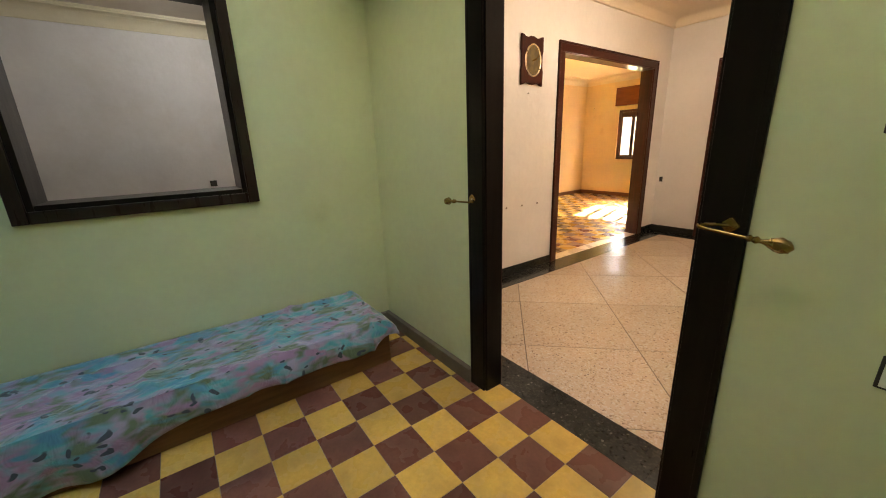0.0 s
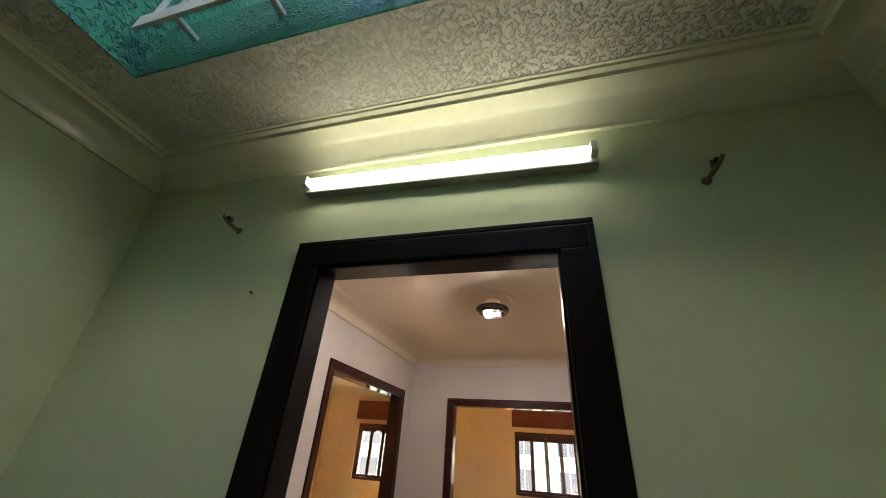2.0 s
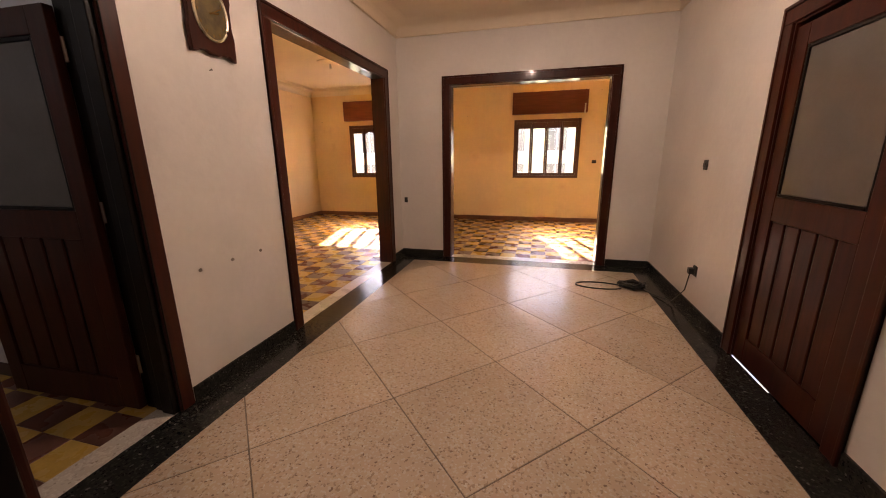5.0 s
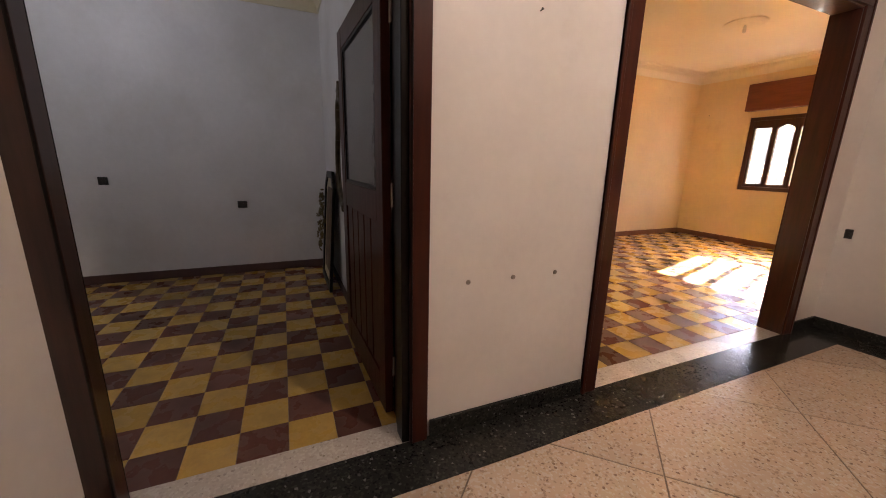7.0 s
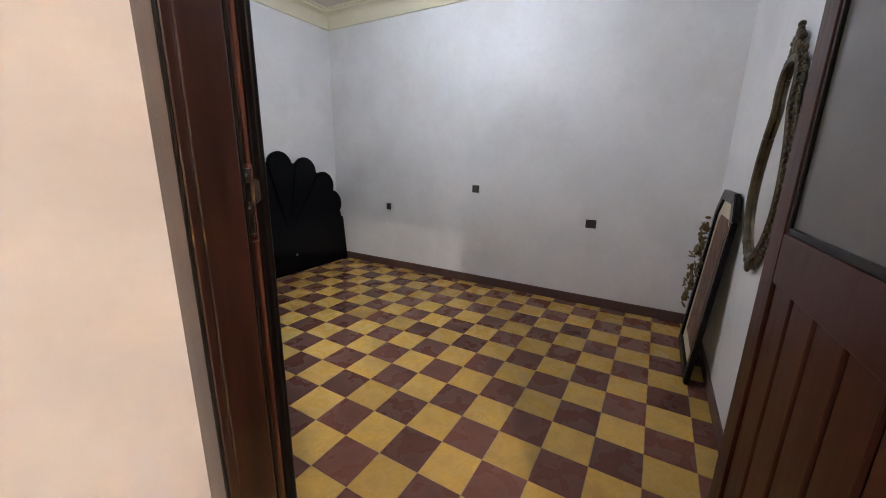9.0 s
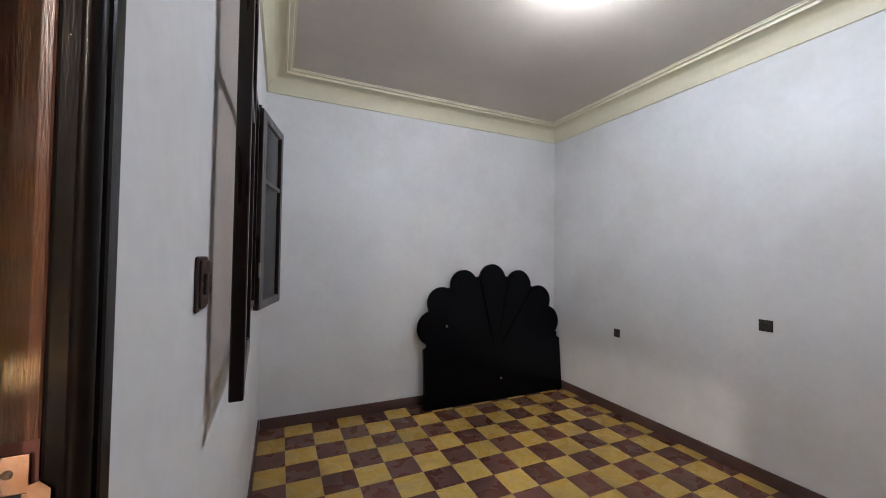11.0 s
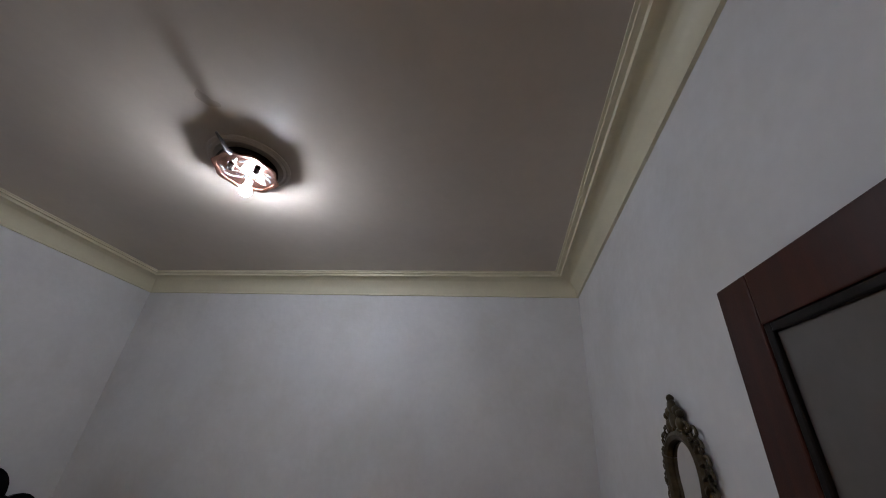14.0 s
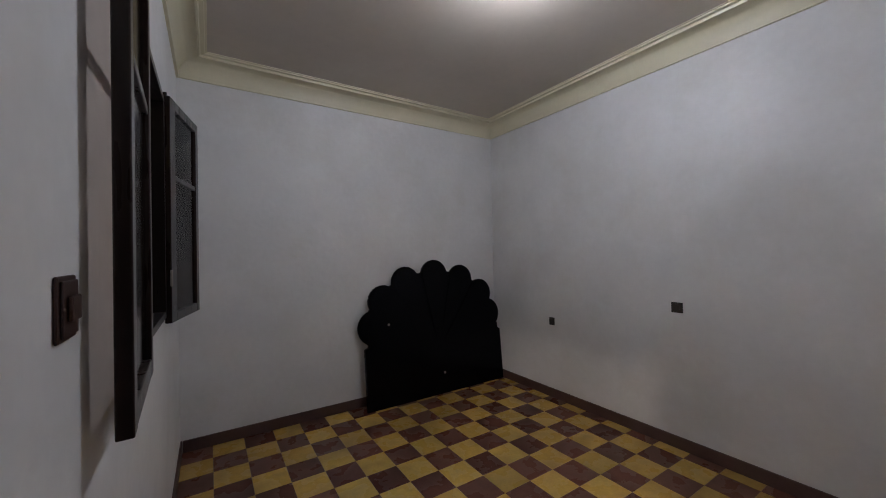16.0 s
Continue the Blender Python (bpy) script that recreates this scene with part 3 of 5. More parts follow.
CW = 0.085  # casing width
skirting("baseboard_hall", [("x", -0.22, 1, 1.13, 2.00), ("x", -0.22, 1, 4.07, 4.41), ("y", 4.41, -1, -0.205, 0.355), ("y", 4.41, -1, 2.39, 2.855), ("x", 2.87, -1, 2.49, 4.41), ("x", 2.87, -1, -0.03, 1.43), ("y", -0.03, 1, -0.2, 0.93), ("y", -0.03, 1, 2.04, 2.85)], 0.085, 0.015, GRANITE, "polished dark terrazzo skirting")
skirting("baseboard_bedroom", [("x", -0.355, -1, -2.84, -0.03), ("x", -3.25, 1, -2.84, 1.05), ("y", -2.84, 1, -3.235, -0.37), ("y", 1.05, -1, -3.235, -0.40)], 0.085, 0.012, SKIRT, "brown tile skirting")
skirting("baseboard_green_room", [("y", -0.13, -1, -0.10, 0.925), ("y", -0.13, -1, 2.05, 2.92), ("x", -0.10, 1, -3.0, -0.17), ("x", 2.92, -1, -3.0, -0.17)], 0.085, 0.035, SKIRT_GREY, "thick grey-brown skirting")
skirting("baseboard_salon", [("x", -3.55, 1, 1.22, 7.58), ("y", 7.58, -1, -3.535, -0.36), ("y", 7.58, -1, -0.30, 3.40), ("x", 3.40, -1, 4.56, 7.56), ("x", -0.36, -1, 4.07, 7.56), ("x", -0.36, -1, 1.22, 2.0), ("y", 4.56, 1, 2.39, 3.38), ("y", 4.56, 1, -0.29, 0.35)], 0.085, 0.012, SKIRT_SALON, "brown tile skirting")


# ---------------------------------------------------------------- door frames
def door_frame(name, m, w, h, depth, near, far, label, cw=CW, proud=0.018, lining=0.022, inner=None, soffit=None, bead=0.006):
    """A lined opening with casings on both faces. Local x runs across, y through the wall, z up."""
    ob = thing(name, label, "door frame", m=m)
    ob["kind"] = "structure"
    inner = inner or far
    part("jamb", box((0, -0.004, 0), (lining, depth + 0.004, h), 0.002), inner, ob)
    part("jamb", box((w - lining, -0.004, 0), (w, depth + 0.004, h), 0.002), inner, ob)
    part("head", box((lining, -0.004, h - lining), (w - lining, depth + 0.004, h), 0.002), soffit or inner, ob)
    for y0, y1, material in ((-proud, -0.0005, near), (depth + 0.0005, depth + proud, far)):
        for x0, x1 in ((-cw, 0.012), (w - 0.012, w + cw)):
            bm = box((x0, y0, 0), (x1, y1, h - 0.012), 0.004)
            o = x0 if x0 < 0 else x1 - 0.02
            add_box(bm, (o, min(y0, y1) - (bead if y0 < 0 else -0.0), 0), (o + 0.02, max(y0, y1) + (bead if y0 > 0 else 0.0), h + cw - 0.021), 0.003)
            part("side_casing", bm, material, ob)
        bm = box((-cw + 0.0205, y0, h - 0.0115), (w + cw - 0.0205, y1, h + cw - 0.021), 0.004)
        add_box(bm, (-cw, min(y0, y1) - (bead if y0 < 0 else 0), h + cw - 0.02), (w + cw, max(y0, y1) + (bead if y0 > 0 else 0), h + cw), 0.003)
        part("head_casing", bm, material, ob)
    return ob


door_frame("door_frame_1", pose(D1[0], -0.13, 0), D1[1] - D1[0], D1[3], 0.10, DARKWOOD, WOOD, "near-black varnished wooden door frame without a door", cw=0.098, bead=0.001, inner=DARKWOOD, soffit=DARKLINING)


def bedroom_frame():
    """The bedroom doorway: rebated jambs, a red-brown hall casing and a dark bedroom casing."""
    ob = thing("door_frame_2", "red-brown varnished bedroom door frame with a worn rebate", "door frame", m=pose(0, 0, 0))
    ob["kind"] = "structure"
    y0, y1, h = DB[0], DB[1], DB[3]
    part("rebate", box((-0.338, y0, 0), (-0.3005, y0 + 0.018, h), 0.002), COPPERWOOD, ob, "worn orange-brown rebate")
    part("rebate_edge", box((-0.356, y0, 0), (-0.3385, y0 + 0.021, h), 0.003), DARKWOOD, ob)
    part("jamb", box((-0.2935, y0, 0), (-0.2195, y0 + 0.057, h), 0.004), JAMBWOOD, ob, "worn dark brown jamb")
    part("stop_edge", box((-0.300, y0, 0), (-0.294, y0 + 0.056, h), 0.002), DARKWOOD, ob)
    # Added dark filler that blackens the pale gap beside the hinges.
    part("hinge_post", box((-0.432, 1.029, 0), (-0.3565, 1.0497, h + 0.04), 0.002), DARKWOOD, ob)
    # Right rebate and jamb near black: the shade on them is in the colour.
    part("rebate", box((-0.356, y1 - 0.022, 0), (-0.3005, y1, h), 0.002), DARKWOOD, ob)
    part("jamb", box((-0.300, y1 - 0.034, 0), (-0.2195, y1, h), 0.004), DARKWOOD, ob)
    part("head", box((-0.356, y0 + 0.0185, h - 0.022), (-0.2195, y1 - 0.0225, h), 0.003), DARKWOOD, ob)
    for a, b, bead in ((y0 - 0.032, y0 + 0.063, y0 + 0.054), (y1 - 0.004, y1 + 0.076, y1 - 0.002)):
        # Left casing takes a darker wood than its twin to carry its shade.
        casing = part("side_casing", box((-0.2190, a, 0), (-0.200, b, h + 0.079), 0.004), JAMBWOOD if a < 0.5 else WOOD, ob)
        part("bead", tube([(-0.200, bead + 0.004, 0.002), (-0.200, bead + 0.004, h - 0.01)], 0.0045, 8), DARKWOOD, casing, smooth=True)
    part("head_casing", box((-0.2190, y0 + 0.0635, h - 0.010), (-0.200, y1 - 0.0045, h + 0.079), 0.004), WOOD, ob)
    part("bedroom_casing", box((-0.3660, y0 - 0.014, 0), (-0.3565, y0 + 0.010, h + 0.05), 0.004), DARKWOOD, ob)
    part("bedroom_casing", box((-0.3660, y0 + 0.0105, h - 0.006), (-0.3565, y1 + 0.004, h + 0.05), 0.004), DARKWOOD, ob)
    part("casing_bead", tube([(-0.357, y0 + 0.017, 0.002), (-0.357, y0 + 0.017, h - 0.008)], 0.0075, 10), DARKWOOD, ob, smooth=True)


bedroom_frame()
door_frame("door_frame_3", pose(-0.36, S1[0], 0, 0, 0, 90) @ Matrix.Translation((0, -0.14, 0)), S1[1] - S1[0], S1[3], 0.14, WOOD, WOOD, "wide red-brown varnished frame of the salon opening", inner=LINING)
door_frame("door_frame_4", pose(S2[0], 4.41, 0), S2[1] - S2[0], S2[3], 0.15, WOOD, WOOD, "wide red-brown varnished frame of the salon opening", inner=LINING)
door_frame("door_frame_5", pose(2.87, 2.40, 0, 0, 0, -90), 0.88, 2.0, 0.13, WOOD, WOOD, "dark varnished hall door frame")


# ---------------------------------------------------------------- bedroom door leaf
def panel_door(name, m, w, h, label):
    """A leaf with a framed panel above a rail and upright boards below. Hinged at local x = 0, front at y = 0."""
    ob = thing(name, label, "door", m=m)
    st, t = 0.105, 0.040
    part("stile", box((0, 0, 0), (st, t, h), 0.004), WOOD, ob)
    part("stile", box((w - st, 0, 0), (w, t, h), 0.004), WOOD, ob)
    part("top_rail", box((st, 0.001, h - 0.11), (w - st, t - 0.001, h), 0.003), WOOD, ob)
    part("middle_rail", box((st, 0.001, 0.92), (w - st, t - 0.001, 1.06), 0.003), WOOD, ob)
    part("bottom_rail", box((st, 0.001, 0), (w - st, t - 0.001, 0.17), 0.003), WOOD, ob)
    part("upper_panel", box((st, 0.013, 1.06), (w - st, t - 0.013, h - 0.11)), FROST, ob, "grey upper door panel")
    for x0, x1, z0, z1 in ((st, st + 0.018, 1.06, h - 0.11), (w - st - 0.018, w - st, 1.06, h - 0.11), (st + 0.018, w - st - 0.018, h - 0.128, h - 0.11), (st + 0.018, w - st - 0.018, 1.06, 1.078)):
        part("bead", box((x0, 0.004, z0), (x1, t - 0.004, z1), 0.003), DARKWOOD, ob)
    n = 5
    bw = (w - 2 * st) / n
    for k in range(n):
        x = st + k * bw
        part("board", box((x + 0.007, 0.008, 0.17), (x + bw - 0.007, t - 0.008, 0.92), 0.006), WOOD, ob)
    part("board_backing", box((st, 0.016, 0.17), (w - st, t - 0.016, 0.92)), DARKWOOD, ob)
    lock = part("lock_plate", box((w - 0.075, -0.004, 1.02), (w - 0.035, -0.0002, 1.22), 0.001), STEEL, ob, "worn metal lock plate")
    part("handle", tube([(w - 0.055, -0.003, 1.16), (w - 0.055, -0.045, 1.16), (w - 0.075, -0.055, 1.16), (w - 0.165, -0.055, 1.155)], 0.008), STEEL, lock, "metal lever handle", True)
    for z in (0.25, 1.05, 1.75):
        part("hinge", tube([(-0.008, 0.0, z - 0.05), (-0.008, 0.0, z + 0.05)], 0.008), STEEL, ob)
    return ob


panel_door("bedroom_door", pose(-0.424, 1.026, 0.012, 0, 0, 182), 0.915, 1.915, "dark varnished wooden door with grey upper panel, standing open")
panel_door("hall_door", pose(2.915, 1.545, 0.004, 0, 0, 90), 0.83, 1.955, "closed dark varnished wooden hall door")

# strike plate on the bedroom jamb
plate = thing("strike_plate", "worn copper-coloured strike plate on the bedroom door jamb", "lock plate", m=pose(-0.324, DB[0] + 0.0182, 1.096))
bm = bmesh.new()
for x0, x1, z0, z1 in ((-0.010, 0.010, 0.106, 0.132), (-0.010, 0.010, 0.050, 0.072), (-0.010, 0.010, 0.0, 0.012), (-0.010, -0.006, 0.072, 0.106), (0.006, 0.010, 0.072, 0.106), (-0.010, -0.006, 0.012, 0.050), (0.006, 0.010, 0.012, 0.050)):
    add_box(bm, (x0, 0, z0), (x1, 0.0025, z1), 0.0005)
part("plate", bm, PLATEMETAL, plate)
part("mortise", box((-0.0135, -0.0002, -0.006), (0.0125, 0.0001, 0.140)), BRICKRED, plate, "raw red-brown wood round the plate")
# Black sheets in the openings give the shade inside the bolt holes.
for z0, z1 in ((0.0722, 0.1058), (0.0122, 0.0498)):
    part("bolt_hole", box((-0.0058, 0.0002, z0), (0.0058, 0.0008, z1)), PLASTIC_B, plate, "black sheet for the shade in a bolt hole")
part("lip", prism([(-0.0102, 0.068), (-0.0102, 0.112), (-0.016, 0.114), (-0.022, 0.108), (-0.022, 0.074), (-0.016, 0.068)], 0.0026, 0.0052), PLATEMETAL, plate, "bent lip")
for z in (0.120, 0.061):
    part("screw", moved(lathe([(0.0005, 0), (0.0032, 0), (0.002, 0.0012), (0.0005, 0.0013)], 10), pose(0.001, 0.0026, z, -90, 0, 0)), STEEL, plate)

# ---------------------------------------------------------------- inner window with casements
def casement_window():
    ob = thing("window_1", "dark varnished inner window with open casements", "window", m=pose(0, 0, 0))
    ob["kind"] = "structure"
    y0, y1, z0, z1 = GW
    d = 0.05
    xs = (-0.0995, -0.080)
    part("side_casing", box((xs[0], y0 - d, z0 - d), (xs[1], y0 + 0.006, z1 + d), 0.004), CASEWOOD, ob)
    part("side_casing", box((xs[0], y1 - 0.006, z0 - d), (xs[1], y1 + d, z1 + d), 0.004), CASEWOOD, ob)
    part("head_casing", box((xs[0], y0 + 0.0065, z1 - 0.006), (xs[1], y1 - 0.0065, z1 + d), 0.004), CASEWOOD, ob)
    part("sill_casing", box((xs[0], y0 + 0.0065, z0 - d), (xs[1], y1 - 0.0065, z0 + 0.006), 0.004), CASEWOOD, ob)
    a, b = -0.362, -0.0998
    part("frame_side", box((a, y0 + 0.0005, z0), (b, y0 + 0.03, z1), 0.002), DARKWOOD, ob)
    part("frame_side", box((a, y1 - 0.03, z0), (b, y1 - 0.0005, z1), 0.002), DARKWOOD, ob)
    part("frame_head", box((a, y0 + 0.0305, z1 - 0.03), (b, y1 - 0.0305, z1), 0.002), DARKWOOD, ob)
    part("frame_sill", box((a, y0 + 0.0305, z0), (b, y1 - 0.0305, z0 + 0.03), 0.002), DARKWOOD, ob)
    xs = (-0.372, -0.3555)
    part("bedroom_casing", box((xs[0], y0 - 0.03, z0 - 0.03), (xs[1], y0 - 0.0005, z1 + 0.03), 0.003), CASEWOOD, ob)
    part("bedroom_casing", box((xs[0], y1 + 0.0005, z0 - 0.03), (xs[1], y1 + 0.03, z1 + 0.03), 0.003), CASEWOOD, ob)
    w, h, s, t = 0.46, 1.11, 0.048, 0.028
    for xh, yh, ang in ((-0.374, y1 - 0.005, 92.5), (-0.384, y0 + 0.012, 257.0)):
        leaf = part("casement", tube([(0, 0, 0.18), (0, 0, 0.26)], 0.006), STEEL, ob, "open glazed casement leaf")
        leaf.matrix_local = pose(xh, yh, z0 - 0.03, 0, 0, ang)

        def piece(name, x0, x1, z0_, z1_, material, y0_=0.0, y1_=t):
            part(name, box((x0, y0_, z0_), (x1, y1_, z1_), 0.003 if material is CASEWOOD else 0), material, leaf)
        hs = s if ang < 180 else 0.075  # the far leaf has the wider hinge stile
        piece("stile", 0.0, hs, 0, h, CASEWOOD)
        piece("stile", w - s, w, 0, h, CASEWOOD)
        piece("rail", hs, w - s, 0, s, CASEWOOD, 0.001, t - 0.001)
        piece("rail", hs, w - s, h - s, h, CASEWOOD, 0.001, t - 0.001)
        piece("glazing_bar", hs, w - s, h * 0.64, h * 0.64 + 0.024, CASEWOOD, 0.003, t - 0.003)
        piece("pane", hs, w - s, s, h * 0.64, GREYPANEL, t / 2 - 0.002, t / 2 + 0.002)
        piece("pane", hs, w - s, h * 0.64 + 0.024, h - s, GREYPANEL, t / 2 - 0.002, t / 2 + 0.002)
    return ob


casement_window()

# ---------------------------------------------------------------- salon windows
def salon_window(name, x0, x1, z0, z1, arched):
    ob = thing(name, "brown wooden salon window with four lights" + (", two arched" if arched else " and flat heads"), "window", m=pose(x0, 7.60, z0))
    ob["kind"] = "structure"
    w, h, f = x1 - x0, z1 - z0, 0.055
    part("window_frame", box((0, 0, 0), (f, 0.07, h), 0.003), WINWOOD, ob)
    part("window_frame", box((w - f, 0, 0), (w, 0.07, h), 0.003), WINWOOD, ob)
    part("window_frame", box((f, 0.001, h - f), (w - f, 0.069, h), 0.003), WINWOOD, ob)
    part("window_sill", box((f, -0.03, 0), (w - f, 0.069, f), 0.003), WINWOOD, ob)
    n = 4
    lw = (w - 2 * f) / n
    for k in range(n):
        x = f + k * lw
        s = 0.036
        sash = part("sash", box((x + 0.001, 0.012, f + 0.001), (x + s, 0.055, h - f - 0.001), 0.002), WINWOOD, ob)
        part("stile", box((x + lw - s, 0.012, f + 0.001), (x + lw - 0.001, 0.055, h - f - 0.001), 0.002), WINWOOD, sash)
        part("rail", box((x + s, 0.013, f + 0.001), (x + lw - s, 0.054, f + 0.05), 0.002), WINWOOD, sash)
        if arched and k in (1, 2):
            a, b, zt = x + s, x + lw - s, h - f - 0.001
            arch = [(a, zt)] + [(a + (b - a) * i / 12, zt - 0.135 + 0.055 * math.sin(math.pi * i / 12)) for i in range(13)] + [(b, zt)]
            part("arched_rail", prism(arch, 0.013, 0.054), WINWOOD, sash)
        else:
            part("rail", box((x + s, 0.013, h - f - 0.115), (x + lw - s, 0.054, h - f - 0.001), 0.002), WINWOOD, sash)
        pane = part("pane", box((x + s - 0.004, 0.030, f + 0.04), (x + lw - s + 0.004, 0.034, h - f - 0.02)), PANE, sash)
        pane.visible_shadow = False
    return ob


salon_window("window_2", *W1, True)
salon_window("window_3", *W2, False)


def shutter_box(x0, x1):
    ob = thing("shutter_box", "red-brown wooden roller-shutter box above the window", "shutter box", "shutter boxes", pose(x0, 7.58, 2.11))
    w, h, d = x1 - x0, 0.40, 0.13
    part("front_panel", box((0, -d, 0), (w, -d + 0.02, h), 0.004), BOXWOOD, ob)
    part("side_panel", box((0, -d + 0.0205, 0), (0.02, -0.0005, h), 0.003), BOXWOOD, ob)
    part("side_panel", box((w - 0.02, -d + 0.0205, 0), (w, -0.0005, h), 0.003), BOXWOOD, ob)
    part("bottom_panel", box((0.0205, -d + 0.0205, 0), (w - 0.0205, -0.0005, 0.018), 0.003), BOXWOOD, ob)
    part("top_panel", box((0.0205, -d + 0.0205, h - 0.018), (w - 0.0205, -0.0005, h), 0.003), BOXWOOD, ob)
    part("belt", box((w - 0.06, -d - 0.004, -0.02), (w - 0.035, -d - 0.0002, 0.16)), PLASTIC_W, ob, "pale shutter belt")


shutter_box(0.985, 2.375)
shutter_box(-2.69, -1.30)

# ---------------------------------------------------------------- low bed in the green room
def draped_bed():
    base = thing("low_bed", "low brown wooden bed base along the green wall", "bed", m=pose(0, 0, 0))
    part("front_board", box((0.40, -2.75, 0), (0.425, -0.40, 0.22), 0.004), BEDWOOD, base)
    part("end_board", box((-0.06, -0.425, 0), (0.3995, -0.40, 0.22), 0.004), BEDWOOD, base)
    part("slatted_top", box((-0.06, -2.75, 0.195), (0.3995, -0.4255, 0.219), 0.003), BEDWOOD, base)
    part("end_rail", box((-0.06, -0.398, 0.225), (0.445, -0.370, 0.262), 0.004), CREAM, base, "cream-painted end rail")
    mattress = tagged(link("mattress", box((-0.07, -2.74, 0.221), (0.43, -0.42, 0.285), 0.02), PAPER, True), "thin flat mattress under the printed cloth", "mattress")
    bm = bmesh.new()
    ny, nx = 150, 44
    grid = []
    for i in range(ny + 1):
        t = i / ny
        y = -2.78 + t * (2.78 - 0.36)
        row = []
        drop = 0.13 + 0.008 * math.sin(5 * t * math.pi) + 0.02 * noise.noise(Vector((y * 3, 1, 0)))
        if t < 0.55:
            drop += 0.13 * min(1, (0.55 - t) / 0.16)
        if t > 0.93:
            drop -= 0.10 * (t - 0.93) / 0.07
        for j in range(nx + 1):
            s = j / nx
            if s < 0.72:
                q = s / 0.72
                x = -0.075 + q * 0.535
                z = 0.300 + 0.03 * math.exp(-q * 9)
            else:
                q = (s - 0.72) / 0.28
                x = 0.46 + 0.035 * math.sin(min(1, q * 1.5) * math.pi / 2) + (0.012 + 0.03 * min(1, max(0.0, 0.6 - t) * 4)) * q * math.sin(y * 17 + 2 * noise.noise(Vector((y * 2, 0, 3))))
                z = 0.300 - drop * q - 0.012 * (1 - (1 - min(1, q * 4)) ** 2)
            fold = noise.noise(Vector((x * 1.6 + y * 1.9, y * 0.8 - x * 2.6, 0.3)))
            ridge = (1 - abs(fold)) ** 14
            wr = ridge * (0.022 + 0.030 * max(0.0, 0.5 - t)) + noise.noise(Vector((x * 6, y * 4 + x * 4, 2))) * 0.006
            if s < 0.72:
                z += abs(wr)
            else:
                x += wr * 1.2 - 0.012
            if t > 0.955:
                z -= 0.06 * ((t - 0.955) / 0.045) ** 2
            row.append(bm.verts.new((x, y + 0.02 * noise.noise(Vector((x * 3, y, 5))), max(z, 0.006))))
        grid.append(row)
    for a, b in zip(grid, grid[1:]):
        for j in range(nx):
            bm.faces.new((a[j], a[j + 1], b[j + 1], b[j]))
    ob = link("bed_cloth", bm, CLOTH, True)
    so = ob.modifiers.new("thick", "SOLIDIFY")
    so.thickness = 0.002
    tagged(ob, "rumpled turquoise and lilac printed cloth over the low bed", "bedspread")


draped_bed()

# ---------------------------------------------------------------- headboard
def headboard():
    ob = thing("headboard", "black lacquered shell-shaped headboard leaning on the wall", "headboard", m=pose(-2.455, -2.695, 0, 5.2, 0, 0))
    w = 0.775
    part("body", prism([(-w, 0.0), (w, 0.0), (w, 0.53), (w - 0.035, 0.55), (w - 0.03, 0.60), (-w + 0.03, 0.60), (-w + 0.035, 0.55), (-w, 0.53)], -0.022, 0.022, 0.004), BLACKLAC, ob)
    n = 7
    for k in range(n):
        a = math.radians(2 + 176 * k / (n - 1))
        ex, ez = 0.025 + 0.70 * math.cos(a), 0.715 + 0.50 * math.sin(a)
        r = 0.150 if k not in (0, n - 1) else 0.160
        d = Vector((ex, ez - 0.50)).normalized()
        s = Vector((-d.y, d.x))
        tip = Vector((ex, ez)) - d * 0.055
        root = Vector((0.01 + ex * 0.12, 0.50))
        out = []
        for i in range(13):
            b = -math.pi / 2 + math.pi * i / 12
            out.append(tip + d * (r * math.cos(b)) + s * (r * math.sin(b)))
        out.append(root + s * 0.035)
        out.append(root - s * 0.035)
        part("shell_lobe", prism([(p.x, p.y) for p in out], -0.020, 0.020 + 0.008 * (k % 2), 0.012), BLACKLAC, ob)
    fan = [(-0.66, 0.56)] + [(0.025 + 0.74 * math.cos(math.radians(178 - 176 * k / 24)), 0.70 + 0.50 * math.sin(math.radians(178 - 176 * k / 24))) for k in range(25)] + [(0.68, 0.56)]
    part("shell_back", prism(fan, -0.018, 0.012, 0.003), BLACKLAC, ob)
    for x, z in ((0.55, 0.73), (-0.02, 0.20)):
        part("screw_cover", moved(lathe([(0.001, 0.0), (0.012, 0.0), (0.010, 0.004), (0.001, 0.006)], 12), pose(x, 0.034, z, -90, 0, 0)), STEEL, ob, "small metal screw cover")


headboard()

# ---------------------------------------------------------------- wall mirror and framed picture
def joined(bm, other):
    """Adds one bmesh to another."""
    me = bpy.data.meshes.new("joined")
    other.to_mesh(me)
    other.free()
    bm.from_mesh(me)
    bpy.data.meshes.remove(me)


